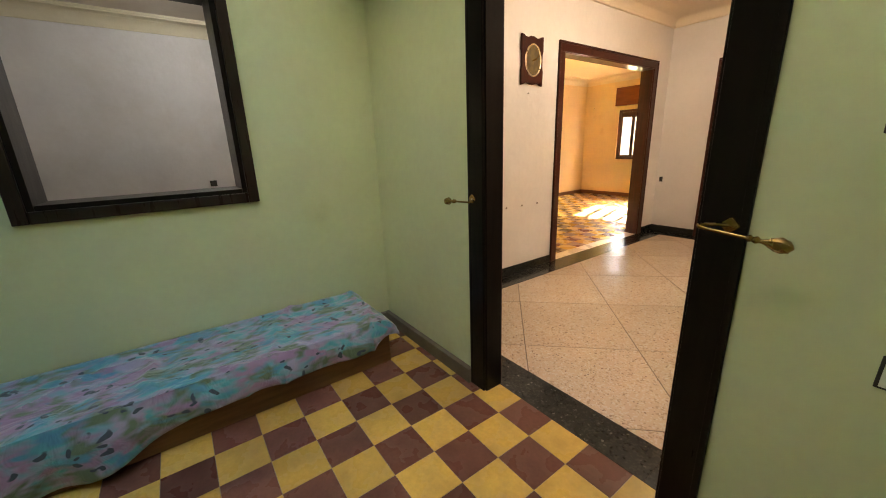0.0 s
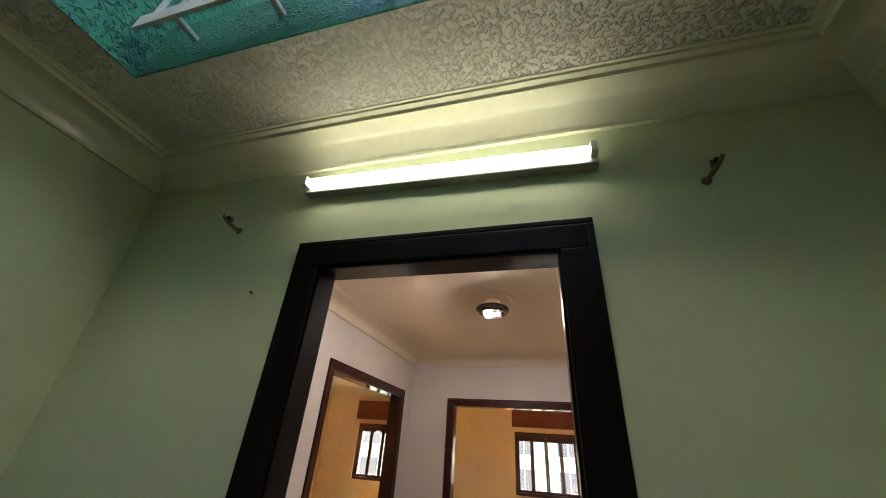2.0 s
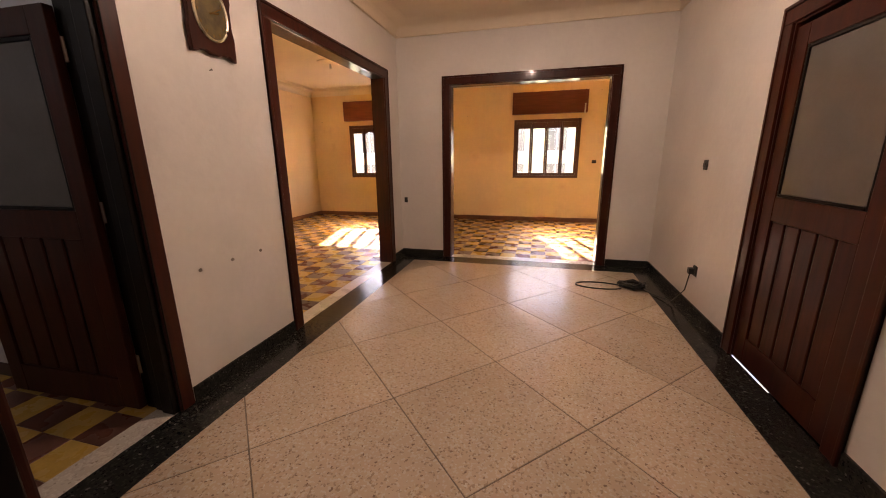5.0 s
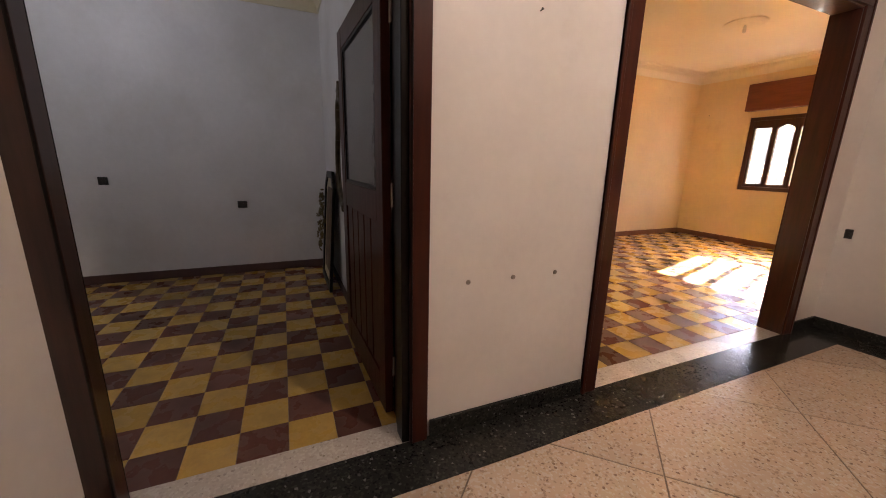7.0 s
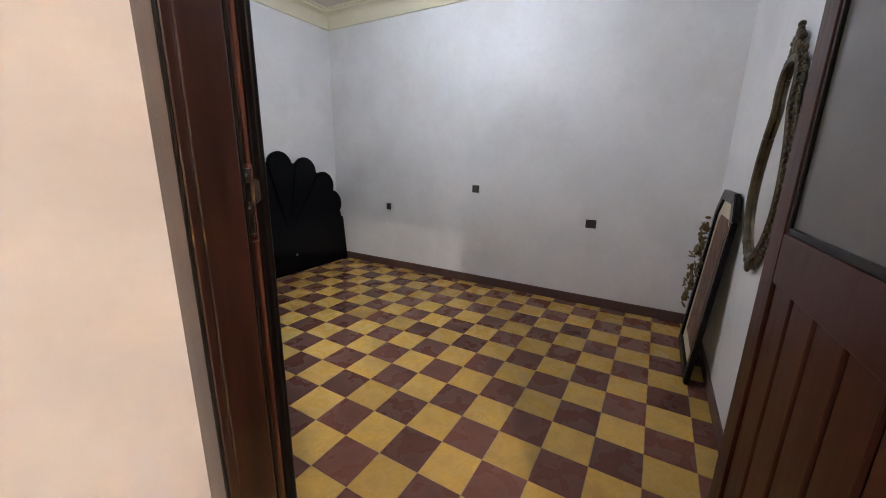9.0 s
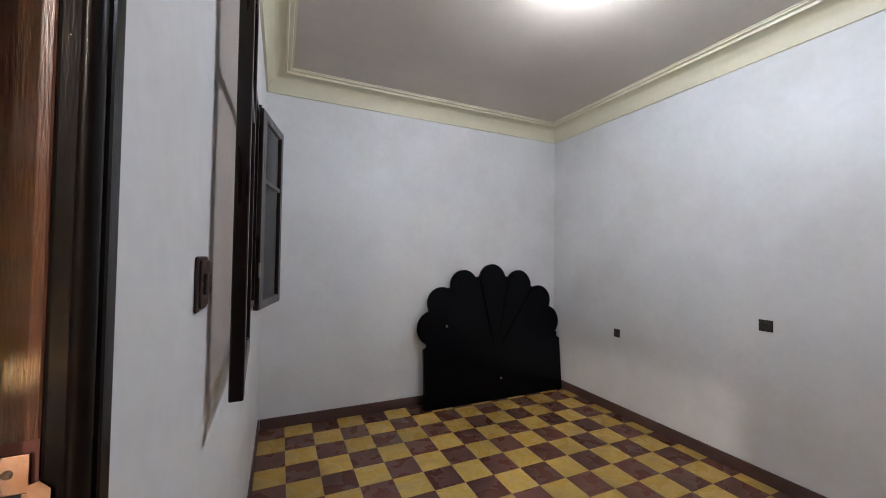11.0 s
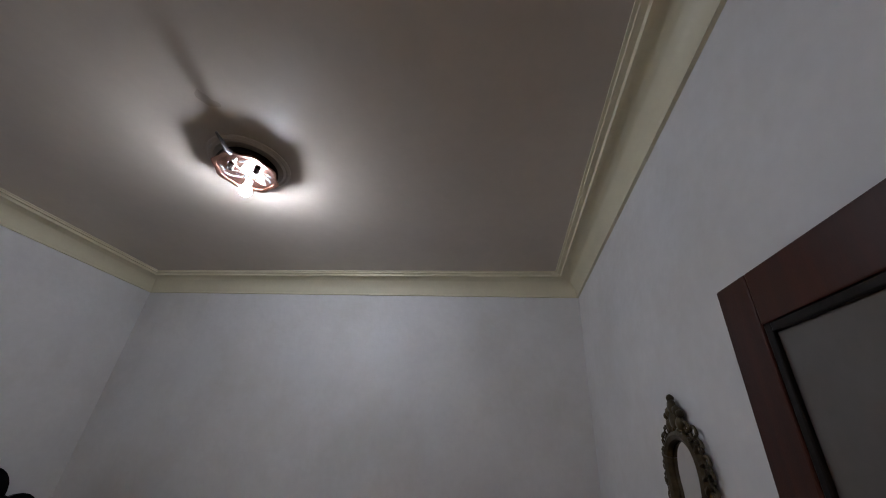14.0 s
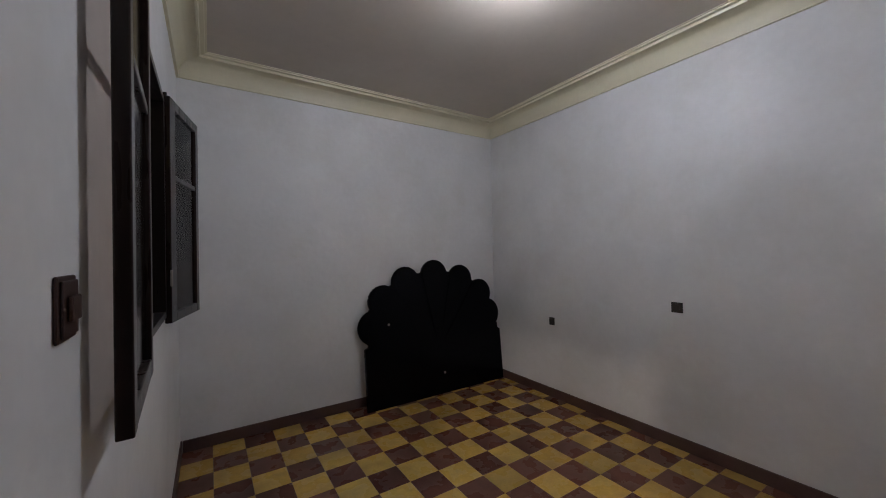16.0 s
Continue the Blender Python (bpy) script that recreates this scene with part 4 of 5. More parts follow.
def wall_mirror():
    ob = thing("wall_mirror", "waisted mirror in an ornate old-gold frame, hung on the wall", "mirror", m=pose(-1.905, 1.047, 0.87))
    right = [(0.055, 0.0), (0.16, 0.08), (0.22, 0.20), (0.218, 0.34), (0.178, 0.47), (0.132, 0.555), (0.108, 0.60), (0.122, 0.66), (0.112, 0.72), (0.075, 0.765), (0.0, 0.785)]
    outline = right + [(-x, z) for x, z in right[::-1][1:]]
    for _ in range(4):  # round the corners off
        outline = [((a[0] * u + b[0] * (1 - u)), (a[1] * u + b[1] * (1 - u))) for a, b in zip(outline, outline[1:] + outline[:1]) for u in (0.75, 0.25)]
    part("mirror_glass", prism(outline, -0.012, -0.006), MIRROR, ob)
    path = [Vector((x, -0.016, z)) for x, z in outline]
    path += path[:2]
    part("frame", tube(path, 0.017, 8), GOLD, ob, smooth=True)
    rnd = random.Random(4)
    bm = bmesh.new()
    run, side = 0.0, 1
    for a, b in zip(path, path[1:]):
        run += (b - a).length
        if run < 0.030:
            continue
        run, side = 0.0, -side
        d = (b - a).normalized()
        out = Vector((d.z, 0, -d.x))
        if out.dot(Vector((a.x, 0, a.z - 0.36))) < 0:
            out = -out
        big = 0.021 + rnd.uniform(0, 0.008)
        c = a + out * (0.014 + big * 0.9)
        start = math.atan2(-out.z, -out.x)
        curl = [c + Vector((math.cos(start + side * w), 0.004 * math.sin(w * 2), math.sin(start + side * w))) * big * (1 - 0.62 * w / 8.0) for w in [8.0 * k / 15 for k in range(16)]]
        joined(bm, tube(curl, [0.0055] * 10 + [0.005, 0.005, 0.0045, 0.004, 0.004, 0.003], 6))
        m = Matrix.Translation(a + out * 0.016 + Vector((0, -0.006, 0))) @ Matrix.Rotation(rnd.uniform(0, 6), 4, "Y") @ Matrix.Diagonal((0.015, 0.009, 0.009, 1))
        bmesh.ops.create_icosphere(bm, subdivisions=1, radius=1, matrix=m)
    for x, z, r in ((0, 0.825, 0.030), (-0.040, 0.812, 0.022), (0.040, 0.812, 0.022), (0, 0.868, 0.024), (-0.030, 0.852, 0.017), (0.030, 0.852, 0.017), (-0.052, 0.842, 0.012), (0.052, 0.842, 0.012), (0, 0.895, 0.012), (0.0, -0.04, 0.03), (-0.04, -0.02, 0.022), (0.04, -0.02, 0.022)):
        bmesh.ops.create_icosphere(bm, subdivisions=2, radius=1, matrix=Matrix.Translation((x, -0.018, z)) @ Matrix.Diagonal((r, 0.013, r * 1.1, 1)))
    tagged(part("scroll_ornament", bm, GOLD, ob, "cast gold scrolls", True), "cast gold scrolls", kind="stuff")


wall_mirror()


def framed_picture():
    ob = thing("framed_picture", "tall dark-framed brown print leaning on the wall", "picture", m=pose(-2.585, 0.955, 0.004, -4.2, 0, 0))
    w, h, c = 0.33, 1.10, 0.14
    outer = [(-w, 0), (w, 0), (w, h - c), (w - c, h), (-w + c, h), (-w, h - c)]
    def inset(d):
        return [(-w + d, d), (w - d, d), (w - d, h - c - d * 0.4), (w - c - d * 0.4, h - d), (-w + c + d * 0.4, h - d), (-w + d, h - c - d * 0.4)]
    inner = inset(0.062)
    n = len(outer)
    for k in range(n):
        a, b, p, q = outer[k], outer[(k + 1) % n], inner[(k + 1) % n], inner[k]
        part("frame_side", prism([a, b, p, q], -0.028, 0.0, 0.004), DARKWOOD, ob)
    part("mount", prism(inset(0.058), -0.012, -0.006), PAPER, ob, "cream mount")
    part("print", prism(inset(0.150), -0.0155, -0.0122), PICTURE, ob, "dark brown print")
    rnd = random.Random(9)
    bm = bmesh.new()
    for i in range(110):
        z = 0.30 + 0.58 * i / 109 + rnd.uniform(-0.03, 0.03)
        spread = 0.025 + 0.045 * math.sin(math.pi * i / 109)
        m = Matrix.Translation((-0.275 + rnd.uniform(-1, 1) * spread, -0.062 + rnd.uniform(-0.5, 0.5) * spread, z)) @ Euler((rnd.uniform(0, 6), rnd.uniform(0, 6), rnd.uniform(0, 6))).to_matrix().to_4x4() @ Matrix.Diagonal((rnd.uniform(0.020, 0.034), 0.012, 0.003, 1))
        bmesh.ops.create_icosphere(bm, subdivisions=1, radius=1, matrix=m)
    tagged(part("dried_garland", bm, LEAFGOLD, ob), "dry golden leaf garland hung on the frame", kind="stuff")


framed_picture()

# ---------------------------------------------------------------- lamps
def crumpled_disc(r, z, depth, seed):
    """A round sheet of creased foil."""
    rnd = random.Random(seed)
    bm = bmesh.new()
    n, rings = 28, 6
    grid = [[bm.verts.new((r * (k + 1) / rings * math.cos(a), r * (k + 1) / rings * math.sin(a), z + (rnd.uniform(-depth, depth) if k < rings - 1 else 0.0))) for a in [2 * math.pi * i / n + 0.11 * k for i in range(n)]] for k in range(rings)]
    hub = bm.verts.new((0, 0, z - depth))
    for i in range(n):
        bm.faces.new((hub, grid[0][i], grid[0][(i + 1) % n]))
        for a, b in zip(grid, grid[1:]):
            bm.faces.new((a[i], b[i], b[(i + 1) % n]))
            bm.faces.new((a[i], b[(i + 1) % n], a[(i + 1) % n]))
    return bm


def bedroom_lamp(m):
    ob = thing("ceiling_lamp", "flush brown metal ceiling lamp with crumpled silver reflector, lit", "ceiling lamp", m=m)
    part("ceiling_rose", lathe([(0.01, 0.0), (0.205, 0.0), (0.205, -0.006), (0.192, -0.012), (0.182, -0.006), (0.170, -0.012), (0.158, -0.008), (0.01, -0.010)], 64), CEIL_BED, ob, smooth=True)
    part("canopy", lathe([(0.01, -0.0105), (0.128, -0.0105), (0.146, -0.022), (0.152, -0.046), (0.150, -0.060), (0.142, -0.060), (0.140, -0.050), (0.01, -0.050)], 64), DARKCOPPER, ob, "dark brown metal pan", True)
    part("rim", lathe([(0.1425, -0.0605), (0.153, -0.0605), (0.157, -0.066), (0.152, -0.071), (0.136, -0.069), (0.134, -0.064)], 96, 0.045, 8), COPPER, ob, "scalloped copper rim", True)
    part("reflector", crumpled_disc(0.133, -0.062, 0.007, 5), FOIL, ob, "crumpled silver reflector")
    off = Matrix.Translation((-0.062, -0.022, 0))
    part("socket", moved(lathe([(0.004, -0.055), (0.020, -0.0555), (0.020, -0.097), (0.004, -0.0975)], 20), off), PLASTIC_W, ob)
    part("bulb", moved(lathe([(0.004, -0.098), (0.018, -0.100), (0.027, -0.114), (0.031, -0.131), (0.023, -0.152), (0.004, -0.160)], 20), off), BULB, ob, "lit white bulb", True)
    for x, y in ((0.060, -0.045), (0.020, 0.072)):
        part("empty_socket", moved(lathe([(0.004, -0.056), (0.016, -0.0565), (0.016, -0.082), (0.012, -0.084), (0.010, -0.070), (0.004, -0.070)], 20), Matrix.Translation((x, y, 0))), PLASTIC_D, ob, "empty bulb socket", True)
    # Unseen wire end, thickened so that its shadow streaks the ceiling.
    part("wire_end", tube([(0.150, 0.020, -0.066), (0.190, 0.026, -0.076), (0.230, 0.040, -0.078), (0.285, 0.046, -0.072)], [0.012, 0.011, 0.009, 0.005], 8), PLASTIC_D, ob, smooth=True)
    return ob


bedroom_lamp(pose(-1.750, -0.848, H_ROOM))
hl = thing("ceiling_lamp", "flush hall ceiling lamp with dark metal pan and lit bulb", "ceiling lamp", m=pose(1.375, 2.09, H_HALL - 0.065))
part("ceiling_rose", lathe([(0.01, 0.065), (0.185, 0.065), (0.185, 0.055), (0.170, 0.049), (0.08, 0.046), (0.075, -0.016), (0.01, -0.016)], 48), CEIL, hl, smooth=True)
part("pan", lathe([(0.01, -0.0165), (0.150, -0.0165), (0.158, -0.030), (0.152, -0.062), (0.128, -0.078), (0.120, -0.074), (0.128, -0.050), (0.120, -0.034), (0.01, -0.034)], 56), DARKMETAL, hl, "dark glossy metal pan", True)
part("reflector", lathe([(0.01, -0.0345), (0.112, -0.0345), (0.118, -0.050), (0.100, -0.047), (0.01, -0.042)], 48), MIRRORMETAL, hl, smooth=True)
part("bulb", moved(lathe([(0.004, 0.0), (0.020, -0.004), (0.034, -0.022), (0.038, -0.040), (0.028, -0.062), (0.004, -0.074)], 20), pose(-0.035, -0.03, -0.046)), HALLBULB, hl, "lit white bulb", True)
part("unlit_bulb", moved(lathe([(0.004, 0.0), (0.016, -0.004), (0.024, -0.020), (0.026, -0.032), (0.018, -0.046), (0.004, -0.054)], 16), pose(0.060, 0.03, -0.046)), MIRRORMETAL, hl, "unlit bulb", True)

lamp = thing("fluorescent_lamp", "lit fluorescent batten lamp fixed above the doorway", "wall lamp", m=pose(1.49, -0.13, 2.525, 0, 1.6, 0))
part("batten", box((-0.60, -0.045, -0.034), (0.60, -0.0005, 0.016), 0.004), BATTEN, lamp)
part("tube", tube([(-0.572, -0.067, 0.006), (0.572, -0.067, 0.006)], 0.0135, 14), TUBE, lamp, "glowing white tube", True)
for s in (-1, 1):
    part("lampholder", box((s * 0.585 - 0.012, -0.086, -0.016), (s * 0.585 + 0.012, -0.0455, 0.030), 0.003), PLASTIC_W, lamp)

rose = thing("ceiling_rose", "plaster ceiling rose with an empty bulb holder", "ceiling rose", m=pose(-1.76, 5.47, H_ROOM))
part("disc", lathe([(0.01, 0.0), (0.20, 0.0), (0.20, -0.012), (0.17, -0.022), (0.10, -0.016), (0.06, -0.026), (0.01, -0.026)], 48), CEIL_SALON, rose, smooth=True)
part("bulb_holder", tube([(0, 0, -0.026), (0, 0, -0.075), (0, 0, -0.10)], [0.010, 0.018, 0.016]), PLASTIC_W, rose, smooth=True)

# ---------------------------------------------------------------- fittings
def plate_switch(name, m, w, h, rim, face, label, category, kind):
    """A plate on a wall. Local x across, z up, the wall at y = 0 and the room towards -y."""
    ob = thing(name, label, category, m=m)
    part("rim", box((-w / 2, -0.006, -h / 2), (w / 2, -0.0003, h / 2), 0.003), rim, ob)
    part("plate", box((-w / 2 + 0.007, -0.010, -h / 2 + 0.007), (w / 2 - 0.007, -0.0062, h / 2 - 0.007), 0.0015), face, ob)
    if kind == "rocker":
        part("rocker", box((-w * 0.26, -0.017, -h * 0.2), (w * 0.26, -0.0102, h * 0.2), 0.003), face, ob)
        for s in (-1, 1):
            part("screw", moved(lathe([(0.0005, 0), (0.003, 0), (0.002, 0.0015), (0.0005, 0.0016)], 10), pose(s * w * 0.38, -0.0101, 0, 90, 0, 0)), STEEL, ob)
    else:
        part("socket_well", moved(lathe([(0.001, 0), (min(w, h) * 0.30, 0), (min(w, h) * 0.30, 0.003), (min(w, h) * 0.24, 0.0032), (0.001, 0.0012)], 24), pose(0, -0.0101, 0, 90, 0, 0)), face, ob, smooth=True)
        ring = face is PLASTIC_W and [Vector((min(w, h) * 0.30 * math.cos(a), -0.0128, min(w, h) * 0.30 * math.sin(a))) for a in [2 * math.pi * k / 28 for k in range(29)]]
        if ring:
            part("socket_ring", tube(ring, 0.0014, 6), STEEL, ob, smooth=True)
        # Small black discs painted in for the shade of the pin holes.
        for s in (-1, 1):
            part("pin_hole", moved(lathe([(0.0003, 0), (0.003, 0), (0.003, 0.0006), (0.0003, 0.0007)], 10), pose(s * 0.010, -0.0118, 0, 90, 0, 0)), PLASTIC_B, ob)
    return ob


NY = pose(2.266, -0.13, 1.348)
plate_switch("light_switch", NY, 0.080, 0.084, PLASTIC_B, PLASTIC_W, "white rocker switch in a black rim on green wall", "light switch", "rocker")
plate_switch("wall_socket", pose(2.352, -0.13, 0.797, 0, 1.5, 0), 0.076, 0.080, PLASTIC_B, PLASTIC_W, "white round-pin socket in a black rim on green wall", "socket", "socket")
for y, z, w in ((-2.006, 0.714, 0.062), (-0.912, 0.972, 0.074), (0.193, 0.733, 0.086)):
    plate_switch("wall_socket", pose(-3.25, y, z, 0, 0, 90), w, 0.072, PLASTIC_B, PLASTIC_D, "black wall socket on white bedroom wall", "socket", "socket")
plate_switch("light_switch", pose(-0.355, -0.42, 1.312, 0, 0, -90), 0.085, 0.095, REDPLASTIC, REDPLASTIC, "dark switch beside the bedroom window", "light switch", "rocker")
plate_switch("wall_socket", pose(-0.155, 4.41, 0.757), 0.045, 0.07, PLASTIC_D, PLASTIC_B, "small dark socket in the hall corner", "socket", "socket")
plate_switch("light_switch", pose(2.87, 3.24, 1.222, 0, 0, -90), 0.075, 0.08, PLASTIC_D, PLASTIC_D, "dark switch on the hall wall", "light switch", "rocker")
plate_switch("wall_socket", pose(2.87, 3.12, 0.36, 0, 0, -90), 0.08, 0.09, PLASTIC_D, PLASTIC_D, "dark low socket with a plug on hall wall", "socket", "socket")
plate_switch("light_switch", pose(2.575, 7.58, 1.20), 0.08, 0.06, PLASTIC_D, PLASTIC_D, "dark switch beside the salon window", "light switch", "rocker")

for y in (1.30, 1.525, 1.76):
    h = thing("wall_plug", "grey wall plug in a white plaster hole", "wall plug", "wall plugs in hall wall", pose(-0.22, y, 0.708, 0, 90, 0))
    part("plug_body", lathe([(0.0005, 0.0), (0.011, 0.0), (0.010, 0.004), (0.005, 0.0045), (0.0045, 0.001), (0.0005, 0.0008)], 14), STEEL, h)


def wall_clock():
    ob = thing("wall_clock", "carved brown wooden wall clock with an oval brass ring", "clock", m=pose(-0.22, 1.60, 2.065, 0, 0, 90))
    w, h = 0.148, 0.192
    wave = [(0.0, 0.022), (0.10, 0.018), (0.18, 0.004), (0.30, 0.002), (0.42, 0.014), (0.58, 0.014), (0.70, 0.002), (0.82, 0.004), (0.90, 0.018), (1.0, 0.022)]
    out = [(-w + 2 * w * u, h + d) for u, d in wave]
    out += [(w + 0.004, h - 0.10), (w - 0.006, h - 0.14), (w - 0.006, -h + 0.14), (w + 0.004, -h + 0.10)]
    out += [(w - 2 * w * u, -h - d) for u, d in wave]
    out += [(-w - 0.004, -h + 0.10), (-w + 0.006, -h + 0.14), (-w + 0.006, h - 0.14), (-w - 0.004, h - 0.10)]
    part("wooden_plaque", prism(out, -0.028, -0.0005, 0.005), WOOD, ob)
    ring = [Vector((0.105 * math.cos(a), -0.032, 0.135 * math.sin(a))) for a in [2 * math.pi * k / 40 for k in range(41)]]
    part("brass_ring", tube(ring, 0.0085, 8), PALEBRASS, ob, "oval pale brass ring", True)
    part("dial", prism([(0.102 * math.cos(a), 0.132 * math.sin(a)) for a in [2 * math.pi * k / 40 for k in range(40)]], -0.031, -0.0285), DIAL, ob, "olive brown dial")
    part("hour_hand", moved(box((-0.004, -0.034, -0.01), (0.004, -0.0325, 0.055), 0.0005), pose(0, 0, 0, 0, 75, 0)), BRASS, ob)
    part("minute_hand", moved(box((-0.003, -0.0365, -0.012), (0.003, -0.035, 0.085), 0.0005), pose(0, 0, 0, 0, 60, 0)), BRASS, ob)
    for k in range(12):
        a = 2 * math.pi * k / 12
        part("hour_mark", box((0.084 * math.cos(a) - 0.003, -0.0325, 0.110 * math.sin(a) - 0.007), (0.084 * math.cos(a) + 0.003, -0.0312, 0.110 * math.sin(a) + 0.007)), BRASS, ob)


wall_clock()


def holdback(m, side, label):
    """A brass curtain holdback: a rosette, a bent arm and a leaf-shaped end. Local x towards the end, wall at y = 0."""
    ob = thing("curtain_holdback", label, "holdback", "curtain holdbacks", m)
    part("rosette", moved(lathe([(0.001, 0), (0.020, 0), (0.018, 0.004), (0.008, 0.007), (0.001, 0.009)], 20, 0.12, 4), pose(0, -0.0003, 0, 90, 0, 0)), BRASS, ob, smooth=True)
    part("arm", tube([(0, -0.004, 0), (-0.024, -0.018, 0.0), (-0.048, -0.034, -0.002), (-0.058, -0.046, -0.004), (-0.052, -0.056, -0.006), (-0.030, -0.060, -0.007), (0.010, -0.061, -0.009), (0.055, -0.060, -0.011)], 0.0045, 10), BRASS, ob, smooth=True)
    part("leaf_end", tube([(0.053, -0.060, -0.011), (0.060, -0.060, -0.011), (0.066, -0.060, -0.012), (0.074, -0.060, -0.012), (0.082, -0.060, -0.013), (0.094, -0.060, -0.013), (0.112, -0.060, -0.015), (0.126, -0.060, -0.016), (0.138, -0.060, -0.017), (0.144, -0.060, -0.018)], [0.0045, 0.010, 0.006, 0.010, 0.005, 0.008, 0.017, 0.018, 0.011, 0.001], 12), BRASS, ob, "leaf-shaped brass end", True)
    for k in range(5):
        a = math.pi * 2 * k / 5
        part("leaf_rib", tube([(0.098, -0.060 + 0.010 * math.cos(a), -0.014 + 0.010 * math.sin(a)), (0.118, -0.060 + 0.0185 * math.cos(a), -0.0155 + 0.0185 * math.sin(a)), (0.136, -0.060 + 0.012 * math.cos(a), -0.017 + 0.012 * math.sin(a))], 0.0025, 6), BRASS, ob)
    return ob


holdback(pose(2.005, -0.149, 1.085, 0, 3.5, 0), 1, "brass curtain holdback on the door frame")
mir = holdback(pose(0.955, -0.149, 1.062, 0, 0, 0), -1, "brass curtain holdback on the door frame")
for ch in mir.children:
    ch.data = ch.data.copy()
    ch.data.transform(Matrix.Diagonal((-1, 1, 1, 1)))
    ch.data.flip_normals()

for x, s in ((0.56, -1), (2.40, 1)):
    hk = thing("curtain_bracket", "small weathered curtain-rod bracket on the green wall", "curtain bracket", "curtain brackets", pose(x, -0.13, 2.375) @ Matrix.Diagonal((0.85, 0.72, 0.85, 1)))
    part("foot", moved(lathe([(0.001, 0), (0.018, 0), (0.017, 0.008), (0.011, 0.012), (0.001, 0.013)], 18), pose(0, -0.0003, 0, 90, 0, 0)), CREAMWOOD, hk)
    part("arm", tube([(0, -0.012, 0), (s * 0.008, -0.040, 0.004), (s * 0.018, -0.070, 0.014), (s * 0.030, -0.098, 0.030), (s * 0.036, -0.112, 0.044)], [0.009, 0.009, 0.010, 0.009, 0.006], 12), CREAMWOOD, hk, smooth=True)
    part("cup", tube([(s * 0.014, -0.066, 0.014), (s * 0.012, -0.066, 0.030), (s * 0.010, -0.068, 0.050)], [0.008, 0.008, 0.005], 12), CREAMWOOD, hk, smooth=True)
    part("knob", moved(lathe([(0.001, -0.013), (0.010, -0.010), (0.014, 0.0), (0.010, 0.010), (0.001, 0.013)], 14), pose(s * 0.022, -0.084, 0.036)), DARKWOOD, hk, "dark worn knob", True)

hook = thing("wall_hook", "small dark metal hook high on the bedroom wall", "hook", m=pose(-0.355, -0.215, 2.17, 0, 0, -90))
part("plate", box((-0.015, -0.003, -0.004), (0.015, -0.0003, 0.004), 0.001), PLASTIC_B, hook)
part("prong", tube([(0, -0.003, 0), (0, -0.007, -0.001), (0, -0.010, 0.003)], 0.0025, 8), PLASTIC_B, hook, smooth=True)

def nail(m, label):
    ob = thing("nail", label, "nail", "nails left in the walls", m)
    part("shank", tube([(0, 0, 0), (0, -0.014, 0.003)], 0.0022, 8), PLASTIC_D, ob)
    part("nail_head", moved(lathe([(0.0005, 0.0), (0.0055, 0.0), (0.005, 0.002), (0.0005, 0.0025)], 12), pose(0, -0.014, 0.003, 80, 0, 0)), PLASTIC_D, ob)


nail(pose(0.754, -0.13, 2.059), "small dark nail in the green wall")
nail(pose(-0.22, 1.567, 1.778, 0, 0, 90), "small dark nail in the hall wall below the clock")
nail(pose(0.079, 7.58, 2.124), "small dark nail in the ochre wall")
nail(pose(-3.30, 7.58, 2.12), "small dark nail in the ochre wall")
nail(pose(2.604, 7.58, 2.50), "small dark nail in the ochre wall by the shutter box")

# cable on the hall floor
cab = thing("power_cable", "dark power cable lying coiled on the hall floor", "cable", m=pose(0, 0, 0))
rnd = random.Random(3)
loop = [Vector((2.22 + 0.23 * math.cos(a), 3.62 + 0.10 * math.sin(a), 0.006)) for a in [math.radians(20 + 300 * k / 40) for k in range(41)]]
coil = [Vector((2.53 + (0.05 + 0.09 * rnd.random()) * math.cos(a), 3.62 + (0.04 + 0.06 * rnd.random()) * math.sin(a), 0.010 + 0.055 * rnd.random())) for a in [math.radians(47 * k) for k in range(90)]]
lead = [Vector(p) for p in ((2.60, 3.55, 0.02), (2.70, 3.42, 0.008), (2.78, 3.26, 0.03), (2.82, 3.14, 0.18), (2.835, 3.12, 0.36))]
part("cable_loop", tube(loop + [Vector((2.42, 3.56, 0.01))], 0.0065, 8), PLASTIC_B, cab, smooth=True)
part("cable_coil", tube(coil, 0.007, 6), PLASTIC_B, cab, smooth=True)
part("cable_lead", tube(lead, 0.005, 8), PLASTIC_B, cab, smooth=True)
part("plug", box((2.815, 3.095, 0.335), (2.8555, 3.145, 0.385), 0.006), PLASTIC_B, cab)

# ---------------------------------------------------------------- light well
def guard_rail():
    ob = thing("guard_railing", "white painted metal railing pinned inside the light well", "railing", m=pose(0, WELL[3] - 0.105, 2.945))
    x0, x1 = WELL[0] + 0.03, WELL[2] - 0.03
    part("bottom_bar", box((x0, -0.008, 0), (x1, 0.008, 0.080), 0.002), WHITEMETAL, ob)
    part("top_bar", box((x0, -0.012, 0.88), (x1, 0.012, 0.91), 0.002), WHITEMETAL, ob)
    n = 15
    for k in range(n):
        x = x0 + 0.08 + (x1 - x0 - 0.16) * k / (n - 1)
        part("baluster", box((x - 0.016, -0.006, 0.0802), (x + 0.016, 0.006, 0.8798), 0.002), WHITEMETAL, ob)
    for k in range(5):
        x = x0 + 0.20 + (x1 - x0 - 0.40) * k / 4
        part("wall_pin", box((x - 0.012, 0.0085, 0.012), (x + 0.012, 0.1045, 0.034), 0.002), WHITEMETAL, ob)


guard_rail()


